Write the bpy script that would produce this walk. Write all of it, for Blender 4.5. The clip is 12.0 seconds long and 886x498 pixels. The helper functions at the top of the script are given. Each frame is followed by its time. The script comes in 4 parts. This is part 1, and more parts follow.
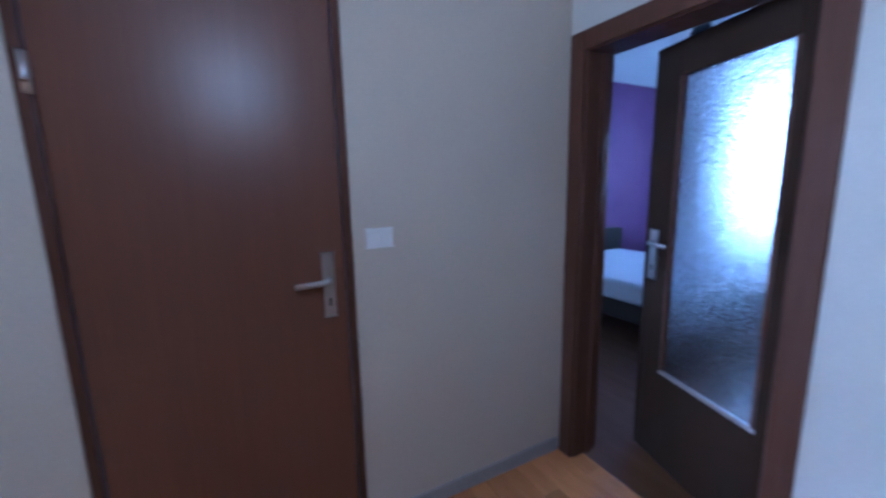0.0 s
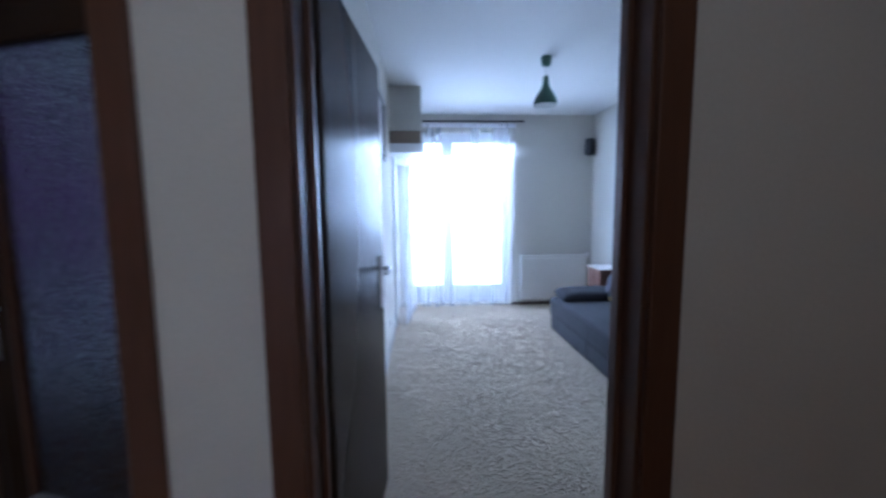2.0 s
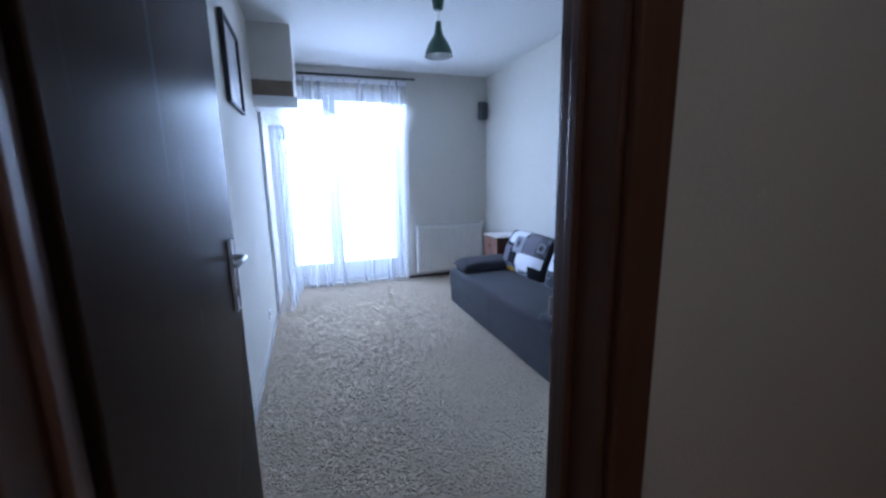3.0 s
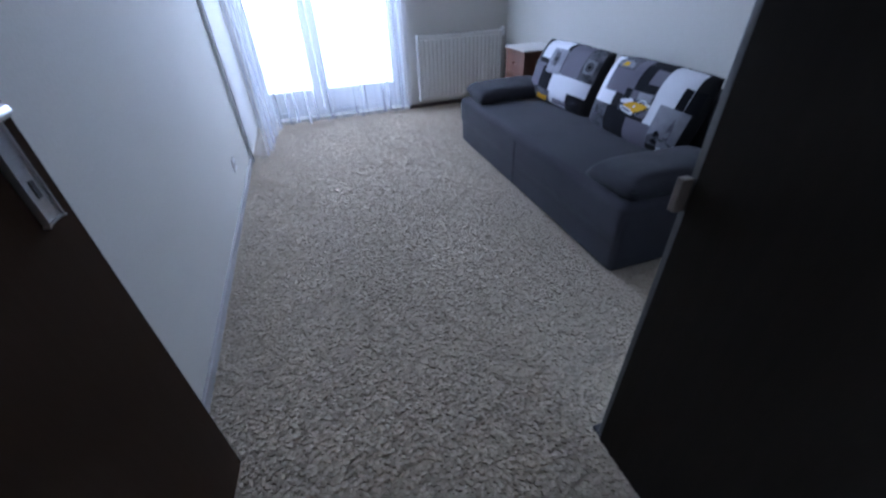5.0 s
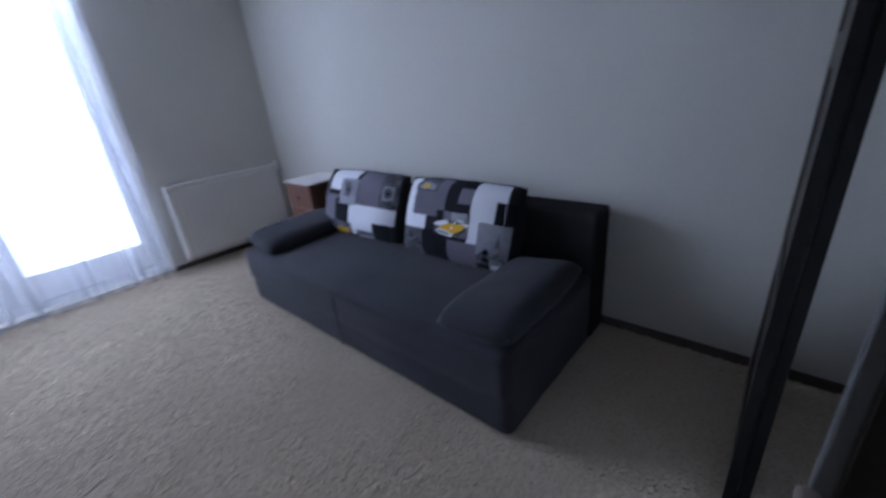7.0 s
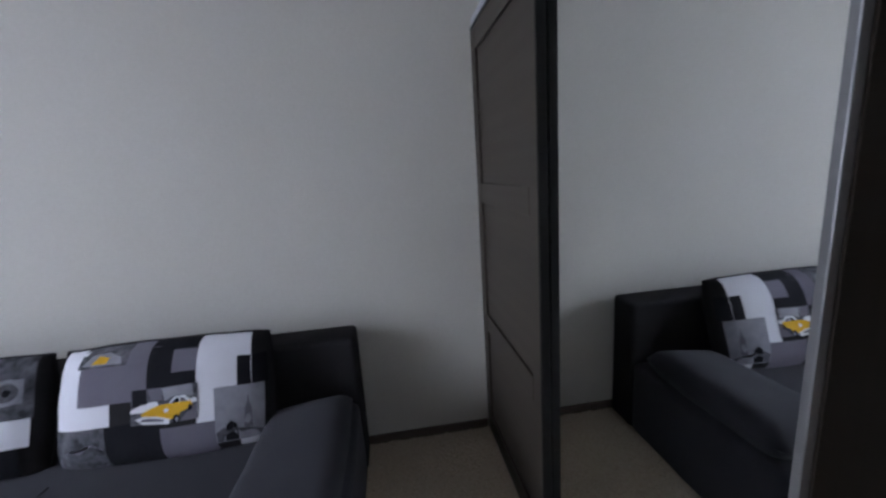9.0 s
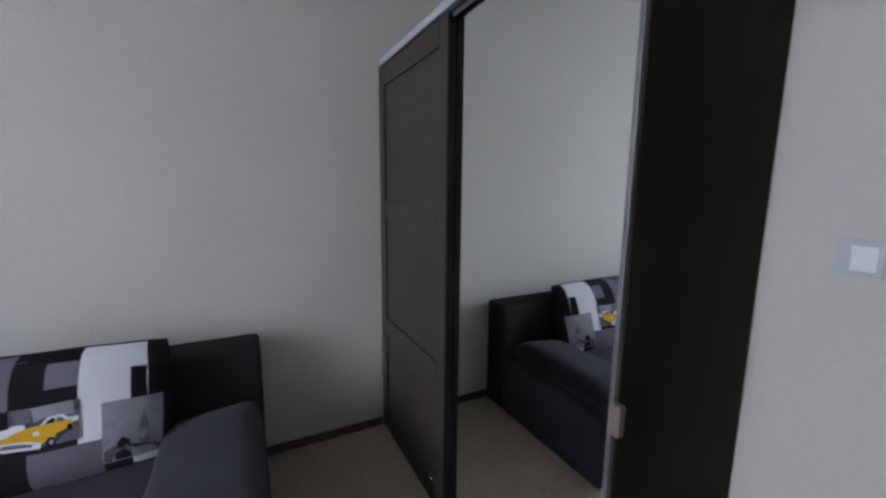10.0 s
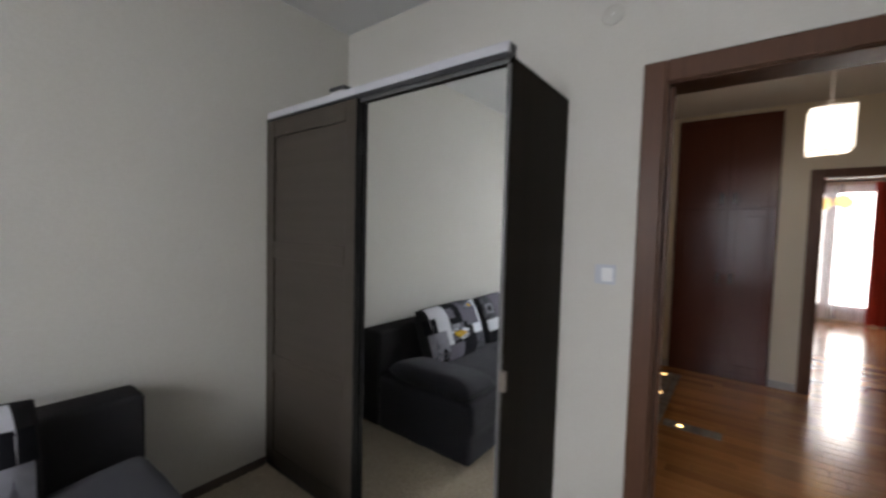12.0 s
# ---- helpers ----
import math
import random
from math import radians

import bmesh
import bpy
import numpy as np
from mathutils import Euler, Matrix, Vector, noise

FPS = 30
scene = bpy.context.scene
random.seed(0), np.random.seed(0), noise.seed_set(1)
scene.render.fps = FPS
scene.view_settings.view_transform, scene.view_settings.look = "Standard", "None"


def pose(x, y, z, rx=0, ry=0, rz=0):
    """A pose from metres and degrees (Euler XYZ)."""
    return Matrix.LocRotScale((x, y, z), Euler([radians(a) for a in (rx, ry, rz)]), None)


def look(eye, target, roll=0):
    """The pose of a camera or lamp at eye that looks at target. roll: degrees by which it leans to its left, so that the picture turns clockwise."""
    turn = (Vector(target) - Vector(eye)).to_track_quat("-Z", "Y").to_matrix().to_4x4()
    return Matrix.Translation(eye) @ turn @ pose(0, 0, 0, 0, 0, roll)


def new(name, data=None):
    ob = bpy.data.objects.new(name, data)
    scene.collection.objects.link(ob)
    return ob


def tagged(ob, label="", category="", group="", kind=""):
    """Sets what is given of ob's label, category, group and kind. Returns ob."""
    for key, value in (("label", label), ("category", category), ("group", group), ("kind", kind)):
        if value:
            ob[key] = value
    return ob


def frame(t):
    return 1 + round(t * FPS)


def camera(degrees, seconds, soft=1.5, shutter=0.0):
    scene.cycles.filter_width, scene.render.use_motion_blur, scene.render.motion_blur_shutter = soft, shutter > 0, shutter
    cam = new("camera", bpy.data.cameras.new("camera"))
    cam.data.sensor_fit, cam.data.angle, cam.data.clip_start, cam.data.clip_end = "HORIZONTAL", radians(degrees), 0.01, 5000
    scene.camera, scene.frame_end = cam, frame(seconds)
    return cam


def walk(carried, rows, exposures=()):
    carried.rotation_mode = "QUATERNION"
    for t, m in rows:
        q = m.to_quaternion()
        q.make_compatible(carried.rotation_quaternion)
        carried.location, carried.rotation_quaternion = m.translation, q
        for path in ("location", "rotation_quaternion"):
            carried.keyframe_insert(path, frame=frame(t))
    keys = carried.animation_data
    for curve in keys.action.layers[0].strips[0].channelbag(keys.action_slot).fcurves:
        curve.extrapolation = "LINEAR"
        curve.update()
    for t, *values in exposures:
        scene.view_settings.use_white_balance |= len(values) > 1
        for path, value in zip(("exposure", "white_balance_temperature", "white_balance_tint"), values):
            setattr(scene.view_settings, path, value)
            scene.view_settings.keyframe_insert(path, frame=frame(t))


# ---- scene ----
cam = camera(97.3, 12.0, soft=2.5, shutter=0.5)
PATH = [
    (0, (0.159, -1.557, 1.400), (-1.584, -0.634, 1.066), -1.2),
    (0.5, (0.198, -1.484, 1.398), (-1.283, -0.178, 1.081), 0.3),
    (1, (0.148, -1.402, 1.397), (-0.859, 0.309, 1.150), -2.6),
    (1.5, (0.287, -1.220, 1.383), (-0.198, 0.707, 1.152), -0.5),
    (2, (0.321, -1.030, 1.369), (0.429, 0.957, 1.165), -0.5),
    (2.5, (0.349, -0.818, 1.359), (0.857, 1.091, 1.050), 0.7),
    (3, (0.389, -0.644, 1.347), (1.017, 1.220, 0.984), -1.0),
    (5, (0.579, 0.039, 1.235), (1.056, 1.597, 0.075), -2.3),
    (5.5, (0.628, 0.139, 1.223), (1.030, 1.677, 0.009), -3.5),
    (6, (0.682, 0.288, 1.222), (1.309, 1.832, 0.117), -5.3),
    (6.5, (0.755, 0.431, 1.233), (1.819, 1.882, 0.360), -4.8),
    (7, (0.863, 0.601, 1.251), (2.222, 1.852, 0.483), -5.6),
    (7.5, (0.922, 0.684, 1.282), (2.643, 1.452, 0.614), -2.4),
    (9.5, (0.842, 1.094, 1.359), (2.729, 0.530, 1.010), -2.5),
    (10, (0.703, 1.213, 1.352), (2.460, 0.305, 1.049), 0.6),
    (10.5, (0.716, 1.350, 1.343), (2.387, 0.284, 1.076), -0.8),
    (11, (0.726, 1.440, 1.352), (2.344, 0.288, 1.118), -0.4),
    (11.5, (0.699, 1.572, 1.366), (2.156, 0.211, 1.204), 0.1),
    (12, (0.596, 1.687, 1.378), (1.808, 0.099, 1.279), 1.5),
]
EXPOSURES = [
    (0.0, 1.55, 3750, 13),
    (0.6, 1.1, 4000, 13),
    (1.2, 0.35, 4400, 12),
    (2.0, -0.15, 4650, 13),
    (3.2, -0.3, 4750, 14),
    (5.0, -0.55, 5000, 17),
    (6.0, -0.45, 5200, 18),
    (7.0, -0.95, 5250, 20),
    (7.7, -1.05, 5500, 21),
    (9.5, -0.5, 6050, 18),
    (10.5, -0.5, 6250, 18),
    (12.0, -0.45, 6850, 15),
]
walk(cam, [(t, look(eye, target, roll)) for t, eye, target, roll in PATH], EXPOSURES)

# ---------- world and light ----------
def setup_world():
    w = bpy.data.worlds.new("sky")
    scene.world = w
    w.use_nodes = True
    nt = w.node_tree
    bg = nt.nodes["Background"]
    sky = nt.nodes.new("ShaderNodeTexSky")
    sky.sky_type = "NISHITA"
    sky.sun_disc = False
    sky.sun_elevation = radians(35)
    sky.sun_rotation = radians(200)
    nt.links.new(sky.outputs[0], bg.inputs[0])
    bg.inputs[1].default_value = 0.12


setup_world()


def sun_lamp():
    d = bpy.data.lights.new("sun", "SUN")
    d.energy, d.angle, d.color = 0.8, radians(20), (1.0, 0.97, 0.92)
    o = new("sun", d)
    o.matrix_world = pose(0, -20, 30, 55, 0, 20)


sun_lamp()


def area_lamp(name, m, sx, sy, watts, colour):
    d = bpy.data.lights.new(name, "AREA")
    d.shape, d.size, d.size_y, d.energy, d.color = "RECTANGLE", sx, sy, watts, colour
    o = new(name, d)
    o.matrix_world = m
    return o


def point_lamp(name, x, y, z, watts, colour, radius):
    d = bpy.data.lights.new(name, "POINT")
    d.energy, d.color, d.shadow_soft_size = watts, colour, radius
    o = new(name, d)
    o.location = (x, y, z)


DAY = (0.82, 0.905, 1.0)
area_lamp("daylight_room", look((0.81, 4.76, 1.62), (1.10, 3.1, 0.0)), 1.46, 1.8, 150, DAY)
area_lamp("daylight_bedroom", look((-1.9, 4.72, 1.5), (-1.9, 0, 1.0)), 1.6, 1.3, 13, (0.75, 0.87, 1.0))
area_lamp("daylight_living", look((-0.6, -7.85, 1.3), (-0.4, 0, 0.8)), 1.6, 2.2, 48, (1.0, 0.92, 0.80))
point_lamp("hall_bulb", 0.22, -1.5, 2.01, 5.0, (1.0, 0.85, 0.66), 0.07)


# ---------- materials ----------
def ramp_pair(nt, fac, a, b):
    r = nt.nodes.new("ShaderNodeMix")
    r.data_type = "RGBA"
    r.inputs["A"].default_value = (*a, 1)
    r.inputs["B"].default_value = (*b, 1)
    nt.links.new(fac, r.inputs["Factor"])
    return r.outputs["Result"]


def mapped(nt, scale):
    tc = nt.nodes.new("ShaderNodeTexCoord")
    mp = nt.nodes.new("ShaderNodeMapping")
    mp.inputs["Scale"].default_value = scale
    nt.links.new(tc.outputs["Object"], mp.inputs["Vector"])
    return mp.outputs["Vector"]


def noise_fac(nt, vec, scale, detail=4.0, lo=0.3, hi=0.7):
    n = nt.nodes.new("ShaderNodeTexNoise")
    n.inputs["Scale"].default_value = scale
    n.inputs["Detail"].default_value = detail
    nt.links.new(vec, n.inputs["Vector"])
    m = nt.nodes.new("ShaderNodeMapRange")
    m.inputs["From Min"].default_value = lo
    m.inputs["From Max"].default_value = hi
    nt.links.new(n.outputs[0], m.inputs["Value"])
    return m.outputs["Result"]


def mix_fac(nt, a, b, t):
    m = nt.nodes.new("ShaderNodeMix")
    m.inputs[0].default_value = t
    nt.links.new(a, m.inputs[2])
    nt.links.new(b, m.inputs[3])
    return m.outputs[0]


def mat(name, a, b=None, rough=0.6, scale=(1, 1, 1), fine=60.0, coarse=3.0, bump=0.1, depth=0.002, metal=0.0, spec=0.5, weight=0.5, coat=0.0, random_amount=0.0, sheen=0.0, vary=0.06):
    """Two-scale noise colour, bump and roughness."""
    b = b or tuple(c * 0.85 for c in a)
    m = bpy.data.materials.new(name)
    m.use_nodes = True
    nt = m.node_tree
    p = nt.nodes["Principled BSDF"]
    vec = mapped(nt, scale)
    f1 = noise_fac(nt, vec, fine)
    f2 = noise_fac(nt, vec, coarse)
    f = mix_fac(nt, f1, f2, weight)
    col = ramp_pair(nt, f, a, b)
    if random_amount:
        oi = nt.nodes.new("ShaderNodeObjectInfo")
        hs = nt.nodes.new("ShaderNodeHueSaturation")
        mr = nt.nodes.new("ShaderNodeMapRange")
        mr.inputs["To Min"].default_value = 1 - random_amount
        mr.inputs["To Max"].default_value = 1 + random_amount
        nt.links.new(oi.outputs["Random"], mr.inputs["Value"])
        nt.links.new(mr.outputs["Result"], hs.inputs["Value"])
        nt.links.new(col, hs.inputs["Color"])
        col = hs.outputs["Color"]
    nt.links.new(col, p.inputs["Base Color"])
    rr = nt.nodes.new("ShaderNodeMapRange")
    rr.inputs["To Min"].default_value = max(0.02, rough - vary)
    rr.inputs["To Max"].default_value = min(1.0, rough + vary)
    nt.links.new(f2, rr.inputs["Value"])
    nt.links.new(rr.outputs["Result"], p.inputs["Roughness"])
    p.inputs["Metallic"].default_value = metal
    p.inputs["Specular IOR Level"].default_value = spec
    p.inputs["Coat Weight"].default_value = coat
    p.inputs["Sheen Weight"].default_value = sheen
    if bump:
        bn = nt.nodes.new("ShaderNodeBump")
        bn.inputs["Strength"].default_value = bump
        bn.inputs["Distance"].default_value = depth
        nt.links.new(f1, bn.inputs["Height"])
        nt.links.new(bn.outputs["Normal"], p.inputs["Normal"])
    return m


def glow(name, colour, strength):
    m = bpy.data.materials.new(name)
    m.use_nodes = True
    nt = m.node_tree
    nt.nodes.remove(nt.nodes["Principled BSDF"])
    e = nt.nodes.new("ShaderNodeEmission")
    e.inputs[0].default_value = (*colour, 1)
    e.inputs[1].default_value = strength
    nt.links.new(e.outputs[0], nt.nodes["Material Output"].inputs[0])
    return m


def glass(name, rough=0.0, wavy=0.0, tint=(1, 1, 1)):
    m = bpy.data.materials.new(name)
    m.use_nodes = True
    nt = m.node_tree
    p = nt.nodes["Principled BSDF"]
    p.inputs["Base Color"].default_value = (*tint, 1)
    p.inputs["Transmission Weight"].default_value = 1.0
    p.inputs["Roughness"].default_value = rough
    p.inputs["IOR"].default_value = 1.3
    if wavy:
        vec = mapped(nt, (1, 1, 5.5))
        f = noise_fac(nt, vec, 26, 2.0, 0.2, 0.8)
        bn = nt.nodes.new("ShaderNodeBump")
        bn.inputs["Strength"].default_value = wavy
        bn.inputs["Distance"].default_value = 0.006
        nt.links.new(f, bn.inputs["Height"])
        nt.links.new(bn.outputs["Normal"], p.inputs["Normal"])
    return m


def sheer(name, colour, open_part):
    """Sheer cloth: part lets light straight through, part scatters it."""
    m = bpy.data.materials.new(name)
    m.use_nodes = True
    nt = m.node_tree
    nt.nodes.remove(nt.nodes["Principled BSDF"])
    tr = nt.nodes.new("ShaderNodeBsdfTransparent")
    tl = nt.nodes.new("ShaderNodeBsdfTranslucent")
    df = nt.nodes.new("ShaderNodeBsdfDiffuse")
    for n in (tl, df):
        n.inputs["Color"].default_value = (*colour, 1)
    a = nt.nodes.new("ShaderNodeMixShader")
    b = nt.nodes.new("ShaderNodeMixShader")
    a.inputs[0].default_value = 0.45
    vec = mapped(nt, (1, 1, 0.02))
    f = noise_fac(nt, vec, 11, 2.0)
    mr = nt.nodes.new("ShaderNodeMapRange")
    mr.inputs["To Min"].default_value = 1 - open_part - 0.10
    mr.inputs["To Max"].default_value = 1 - open_part + 0.10
    nt.links.new(f, mr.inputs["Value"])
    nt.links.new(mr.outputs["Result"], b.inputs[0])
    nt.links.new(tl.outputs[0], a.inputs[1])
    nt.links.new(df.outputs[0], a.inputs[2])
    nt.links.new(tr.outputs[0], b.inputs[1])
    nt.links.new(a.outputs[0], b.inputs[2])
    nt.links.new(b.outputs[0], nt.nodes["Material Output"].inputs[0])
    return m


PLASTER = mat("cream_plaster", (0.59, 0.57, 0.52), (0.54, 0.52, 0.468), 0.85, fine=90, coarse=1.3, bump=0.15, depth=0.003)
PLASTER_HALL = mat("beige_plaster", (0.60, 0.54, 0.435), (0.54, 0.48, 0.385), 0.8, fine=90, coarse=1.5, bump=0.15, depth=0.003)
CEILING = mat("ceiling_paint", (0.72, 0.72, 0.71), (0.68, 0.68, 0.67), 0.9, fine=120, coarse=1.0, bump=0.08)
PURPLE = mat("purple_paint", (0.20, 0.09, 0.22), (0.165, 0.072, 0.185), 0.8, fine=80, coarse=2.0)
FRAME_WOOD = mat("mahogany_frame", (0.105, 0.049, 0.029), (0.078, 0.036, 0.021), 0.40, (30, 30, 1.5), 3.0, 0.5, 0.08, 0.001)
FRAME_WOOD.node_tree.nodes["Principled BSDF"].inputs["IOR"].default_value = 1.3
DOOR_WOOD = mat("door_veneer", (0.050, 0.032, 0.022), (0.045, 0.0285, 0.0195), 0.26, (60, 60, 1.6), 1.6, 0.4, 0.0, 0.0005, spec=0.12, vary=0.015)
DOOR_WOOD.node_tree.nodes["Principled BSDF"].inputs["IOR"].default_value = 1.2
ENTRY_WOOD = mat("entrance_door_veneer", (0.145, 0.062, 0.033), (0.125, 0.052, 0.028), 0.33, (60, 60, 1.6), 1.6, 0.4, 0.0, 0.001, vary=0.02)
CHROME = mat("brushed_metal", (0.62, 0.62, 0.63), (0.5, 0.5, 0.51), 0.32, (1, 1, 8), 40, 4, 0.03, 0.0005, metal=1.0)
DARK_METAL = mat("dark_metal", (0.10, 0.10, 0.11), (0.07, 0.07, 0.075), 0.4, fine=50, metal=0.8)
WHITE_PLASTIC = mat("white_plastic", (0.82, 0.82, 0.81), (0.77, 0.77, 0.76), 0.35, fine=40, bump=0.02)
WHITE_ENAMEL = mat("white_enamel", (0.80, 0.79, 0.76), (0.74, 0.73, 0.70), 0.35, fine=40, coarse=4, bump=0.03)
WHITE_PVC = mat("white_window_frame", (0.80, 0.82, 0.84), (0.74, 0.76, 0.78), 0.4, fine=40, bump=0.03)
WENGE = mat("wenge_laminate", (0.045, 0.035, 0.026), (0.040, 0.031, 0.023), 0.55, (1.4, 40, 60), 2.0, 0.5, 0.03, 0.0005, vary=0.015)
# darker copy of the wenge: shade on the side panel is in the colour
WENGE_SHADED = mat("wenge_shaded_laminate", (0.026, 0.0205, 0.016), (0.022, 0.0175, 0.0135), 0.72, (45, 30, 1.4), 2.0, 0.5, 0.04, 0.0006, spec=0.08, vary=0.02)
MIRROR = mat("mirror_silver", (0.86, 0.88, 0.87), (0.86, 0.88, 0.87), 0.0, bump=0.0, metal=1.0)
MIRROR.node_tree.nodes["Principled BSDF"].inputs["Roughness"].default_value = 0.0
for _l in list(MIRROR.node_tree.nodes["Principled BSDF"].inputs["Roughness"].links):
    MIRROR.node_tree.links.remove(_l)
SOFA_CLOTH = mat("charcoal_sofa_cloth", (0.040, 0.039, 0.047), (0.029, 0.028, 0.035), 0.92, fine=380, coarse=3, bump=0.5, depth=0.0012, spec=0.15, sheen=0.08)
SOFA_DARK = mat("black_sofa_cloth", (0.030, 0.028, 0.030), (0.020, 0.019, 0.021), 0.95, fine=380, coarse=4, bump=0.4, depth=0.0012, spec=0.1)
CLOTH_WHITE = mat("print_white", (0.72, 0.72, 0.76), (0.64, 0.64, 0.69), 0.9, fine=300, coarse=9, bump=0.2, spec=0.08)
CLOTH_GREY = mat("print_grey", (0.165, 0.155, 0.185), (0.13, 0.12, 0.15), 0.9, fine=300, coarse=7, bump=0.2, spec=0.08)
CLOTH_BLACK = mat("print_black", (0.018, 0.018, 0.022), (0.012, 0.012, 0.015), 0.9, fine=300, coarse=7, bump=0.2, spec=0.08)
CLOTH_YELLOW = mat("print_yellow", (0.72, 0.42, 0.03), (0.55, 0.30, 0.02), 0.9, fine=60, coarse=20, bump=0.2, spec=0.08)
CLOTH_PHOTO = mat("print_photo_grey", (0.33, 0.33, 0.37), (0.20, 0.20, 0.23), 0.9, fine=25, coarse=8, bump=0.2, spec=0.08)
CLOTH_PHOTO_DARK = mat("print_photo_dark", (0.17, 0.17, 0.19), (0.015, 0.015, 0.018), 0.9, fine=45, coarse=18, bump=0.2, spec=0.08)
CARPET = mat("carpet_backing", (0.46, 0.39, 0.295), (0.40, 0.335, 0.255), 1.0, fine=120, coarse=2, bump=0.6, depth=0.006, spec=0.0)
BASE_WOOD = mat("skirting_grey", (0.40, 0.38, 0.37), (0.33, 0.31, 0.30), 0.6, fine=40)
BASE_DARK = mat("skirting_dark", (0.10, 0.075, 0.06), (0.07, 0.05, 0.04), 0.6, (2, 2, 20), 10, 2)
PARQUET = mat("oak_parquet", (0.60, 0.285, 0.10), (0.44, 0.19, 0.06), 0.20, (1.2, 14, 14), 6.0, 1.0, 0.05, 0.001, random_amount=0.28, coat=0.7)
PARQUET.node_tree.nodes["Principled BSDF"].inputs["Coat Roughness"].default_value = 0.14
DARK_FLOOR = mat("dark_laminate_floor", (0.17, 0.085, 0.04), (0.11, 0.055, 0.026), 0.4, (1.2, 14, 14), 6.0, 1.0)
DULL_METAL = mat("dull_metal", (0.20, 0.20, 0.20), (0.16, 0.16, 0.16), 0.5, metal=0.7)
SHADED_BROWN = mat("shaded_brown_strip", (0.24, 0.19, 0.14), (0.19, 0.15, 0.11), 0.7)
GROUT = mat("parquet_gap", (0.09, 0.045, 0.02), (0.07, 0.03, 0.015), 0.8)
CABINET_WOOD = mat("mahogany_cabinet", (0.095, 0.030, 0.019), (0.082, 0.025, 0.016), 0.24, (30, 30, 1.5), 3.0, 0.5, 0.0, 0.001, vary=0.01)
CABINET_WOOD.node_tree.nodes["Principled BSDF"].inputs["IOR"].default_value = 1.3
NIGHT_WOOD = mat("nightstand_wood", (0.165, 0.068, 0.040), (0.11, 0.045, 0.027), 0.45, (22, 22, 1.5), 3.0, 0.6, 0.08, 0.001)
NIGHT_TOP = mat("nightstand_cloth_top", (0.66, 0.63, 0.60), (0.55, 0.52, 0.49), 0.85, fine=70, coarse=10, bump=0.2)
GREEN = mat("green_lamp_enamel", (0.055, 0.125, 0.085), (0.045, 0.105, 0.07), 0.32, fine=30, bump=0.02, coat=0.3)
LAMP_INSIDE = mat("lamp_inside_white", (0.78, 0.80, 0.78), (0.70, 0.72, 0.70), 0.5)
EDGE_BLACK = mat("black_edge_strip", (0.010, 0.009, 0.008), (0.007, 0.006, 0.006), 0.7, spec=0.15)
SPEAKER_BLACK = mat("speaker_black", (0.035, 0.035, 0.04), (0.02, 0.02, 0.025), 0.6, fine=200, bump=0.2)
BED_WHITE = mat("white_bedding", (0.72, 0.74, 0.80), (0.62, 0.64, 0.71), 0.95, fine=120, coarse=5, bump=0.4, depth=0.004)
RED_CLOTH = mat("red_curtain_cloth", (0.50, 0.055, 0.035), (0.36, 0.035, 0.025), 0.9, (1, 1, 0.3), 50, 6, 0.3)
PAPER = mat("picture_paper", (0.30, 0.28, 0.26), (0.16, 0.15, 0.15), 0.5, fine=14, coarse=6)
MOSAIC = mat("mosaic_stone", (0.36, 0.34, 0.31), (0.16, 0.15, 0.14), 0.35, fine=40, coarse=12, random_amount=0.35)
BEIGE_PLASTIC = mat("beige_bracket", (0.17, 0.14, 0.115), (0.14, 0.115, 0.095), 0.5, fine=60)
CONCRETE = mat("balcony_concrete", (0.45, 0.45, 0.44), (0.36, 0.36, 0.35), 0.9, fine=30)
CLEAR = glass("window_glass")
FROST = glass("ripple_glass", 0.12, 0.75, (0.93, 0.96, 1.0))
SHEER = sheer("sheer_curtain", (0.84, 0.86, 0.94), 0.75)
BOARD_GREY = mat("grey_white_board", (0.50, 0.50, 0.53), (0.44, 0.44, 0.47), 0.5, fine=30)
SWITCH_PLATE = mat("pale_grey_switch_plate", (0.52, 0.54, 0.58), (0.48, 0.50, 0.54), 0.3, fine=40, bump=0.02)
BEAD_LIT = mat("lit_glazing_bead", (0.42, 0.38, 0.38), (0.34, 0.30, 0.30), 0.4)
SHADE = glow("lit_paper_shade", (1.0, 0.90, 0.74), 4.0)
BULB = glow("lit_bulb", (1.0, 0.66, 0.26), 3.0)
SPOT = glow("floor_spot", (1.0, 0.62, 0.25), 9.0)
SKY_SOUTH = glow("southern_sky_backdrop", (0.97, 0.98, 1.0), 6.5)
SKY_CARD = glow("overcast_backdrop", (0.90, 0.95, 1.0), 4.5)


# ---------- mesh helpers ----------
def thing(name, x, y, z, label, category, group=""):
    o = new(name)
    o.empty_display_size = 0.1
    o.location = (x, y, z)
    return tagged(o, label, category, group)


def part(name, bm, material, parent, label="", smooth=False):
    """Links a bmesh, drawn in world coordinates, as one mesh under a thing or a part."""
    top = parent
    while top.parent:
        top = top.parent
    bmesh.ops.translate(bm, verts=bm.verts, vec=-Vector(top.location))
    bmesh.ops.recalc_face_normals(bm, faces=bm.faces)
    me = bpy.data.meshes.new(name)
    bm.to_mesh(me)
    bm.free()
    for p in me.polygons:
        p.use_smooth = smooth
    me.materials.append(material)
    o = new(name, me)
    o.parent = parent
    if label:
        o["label"] = label
    return o


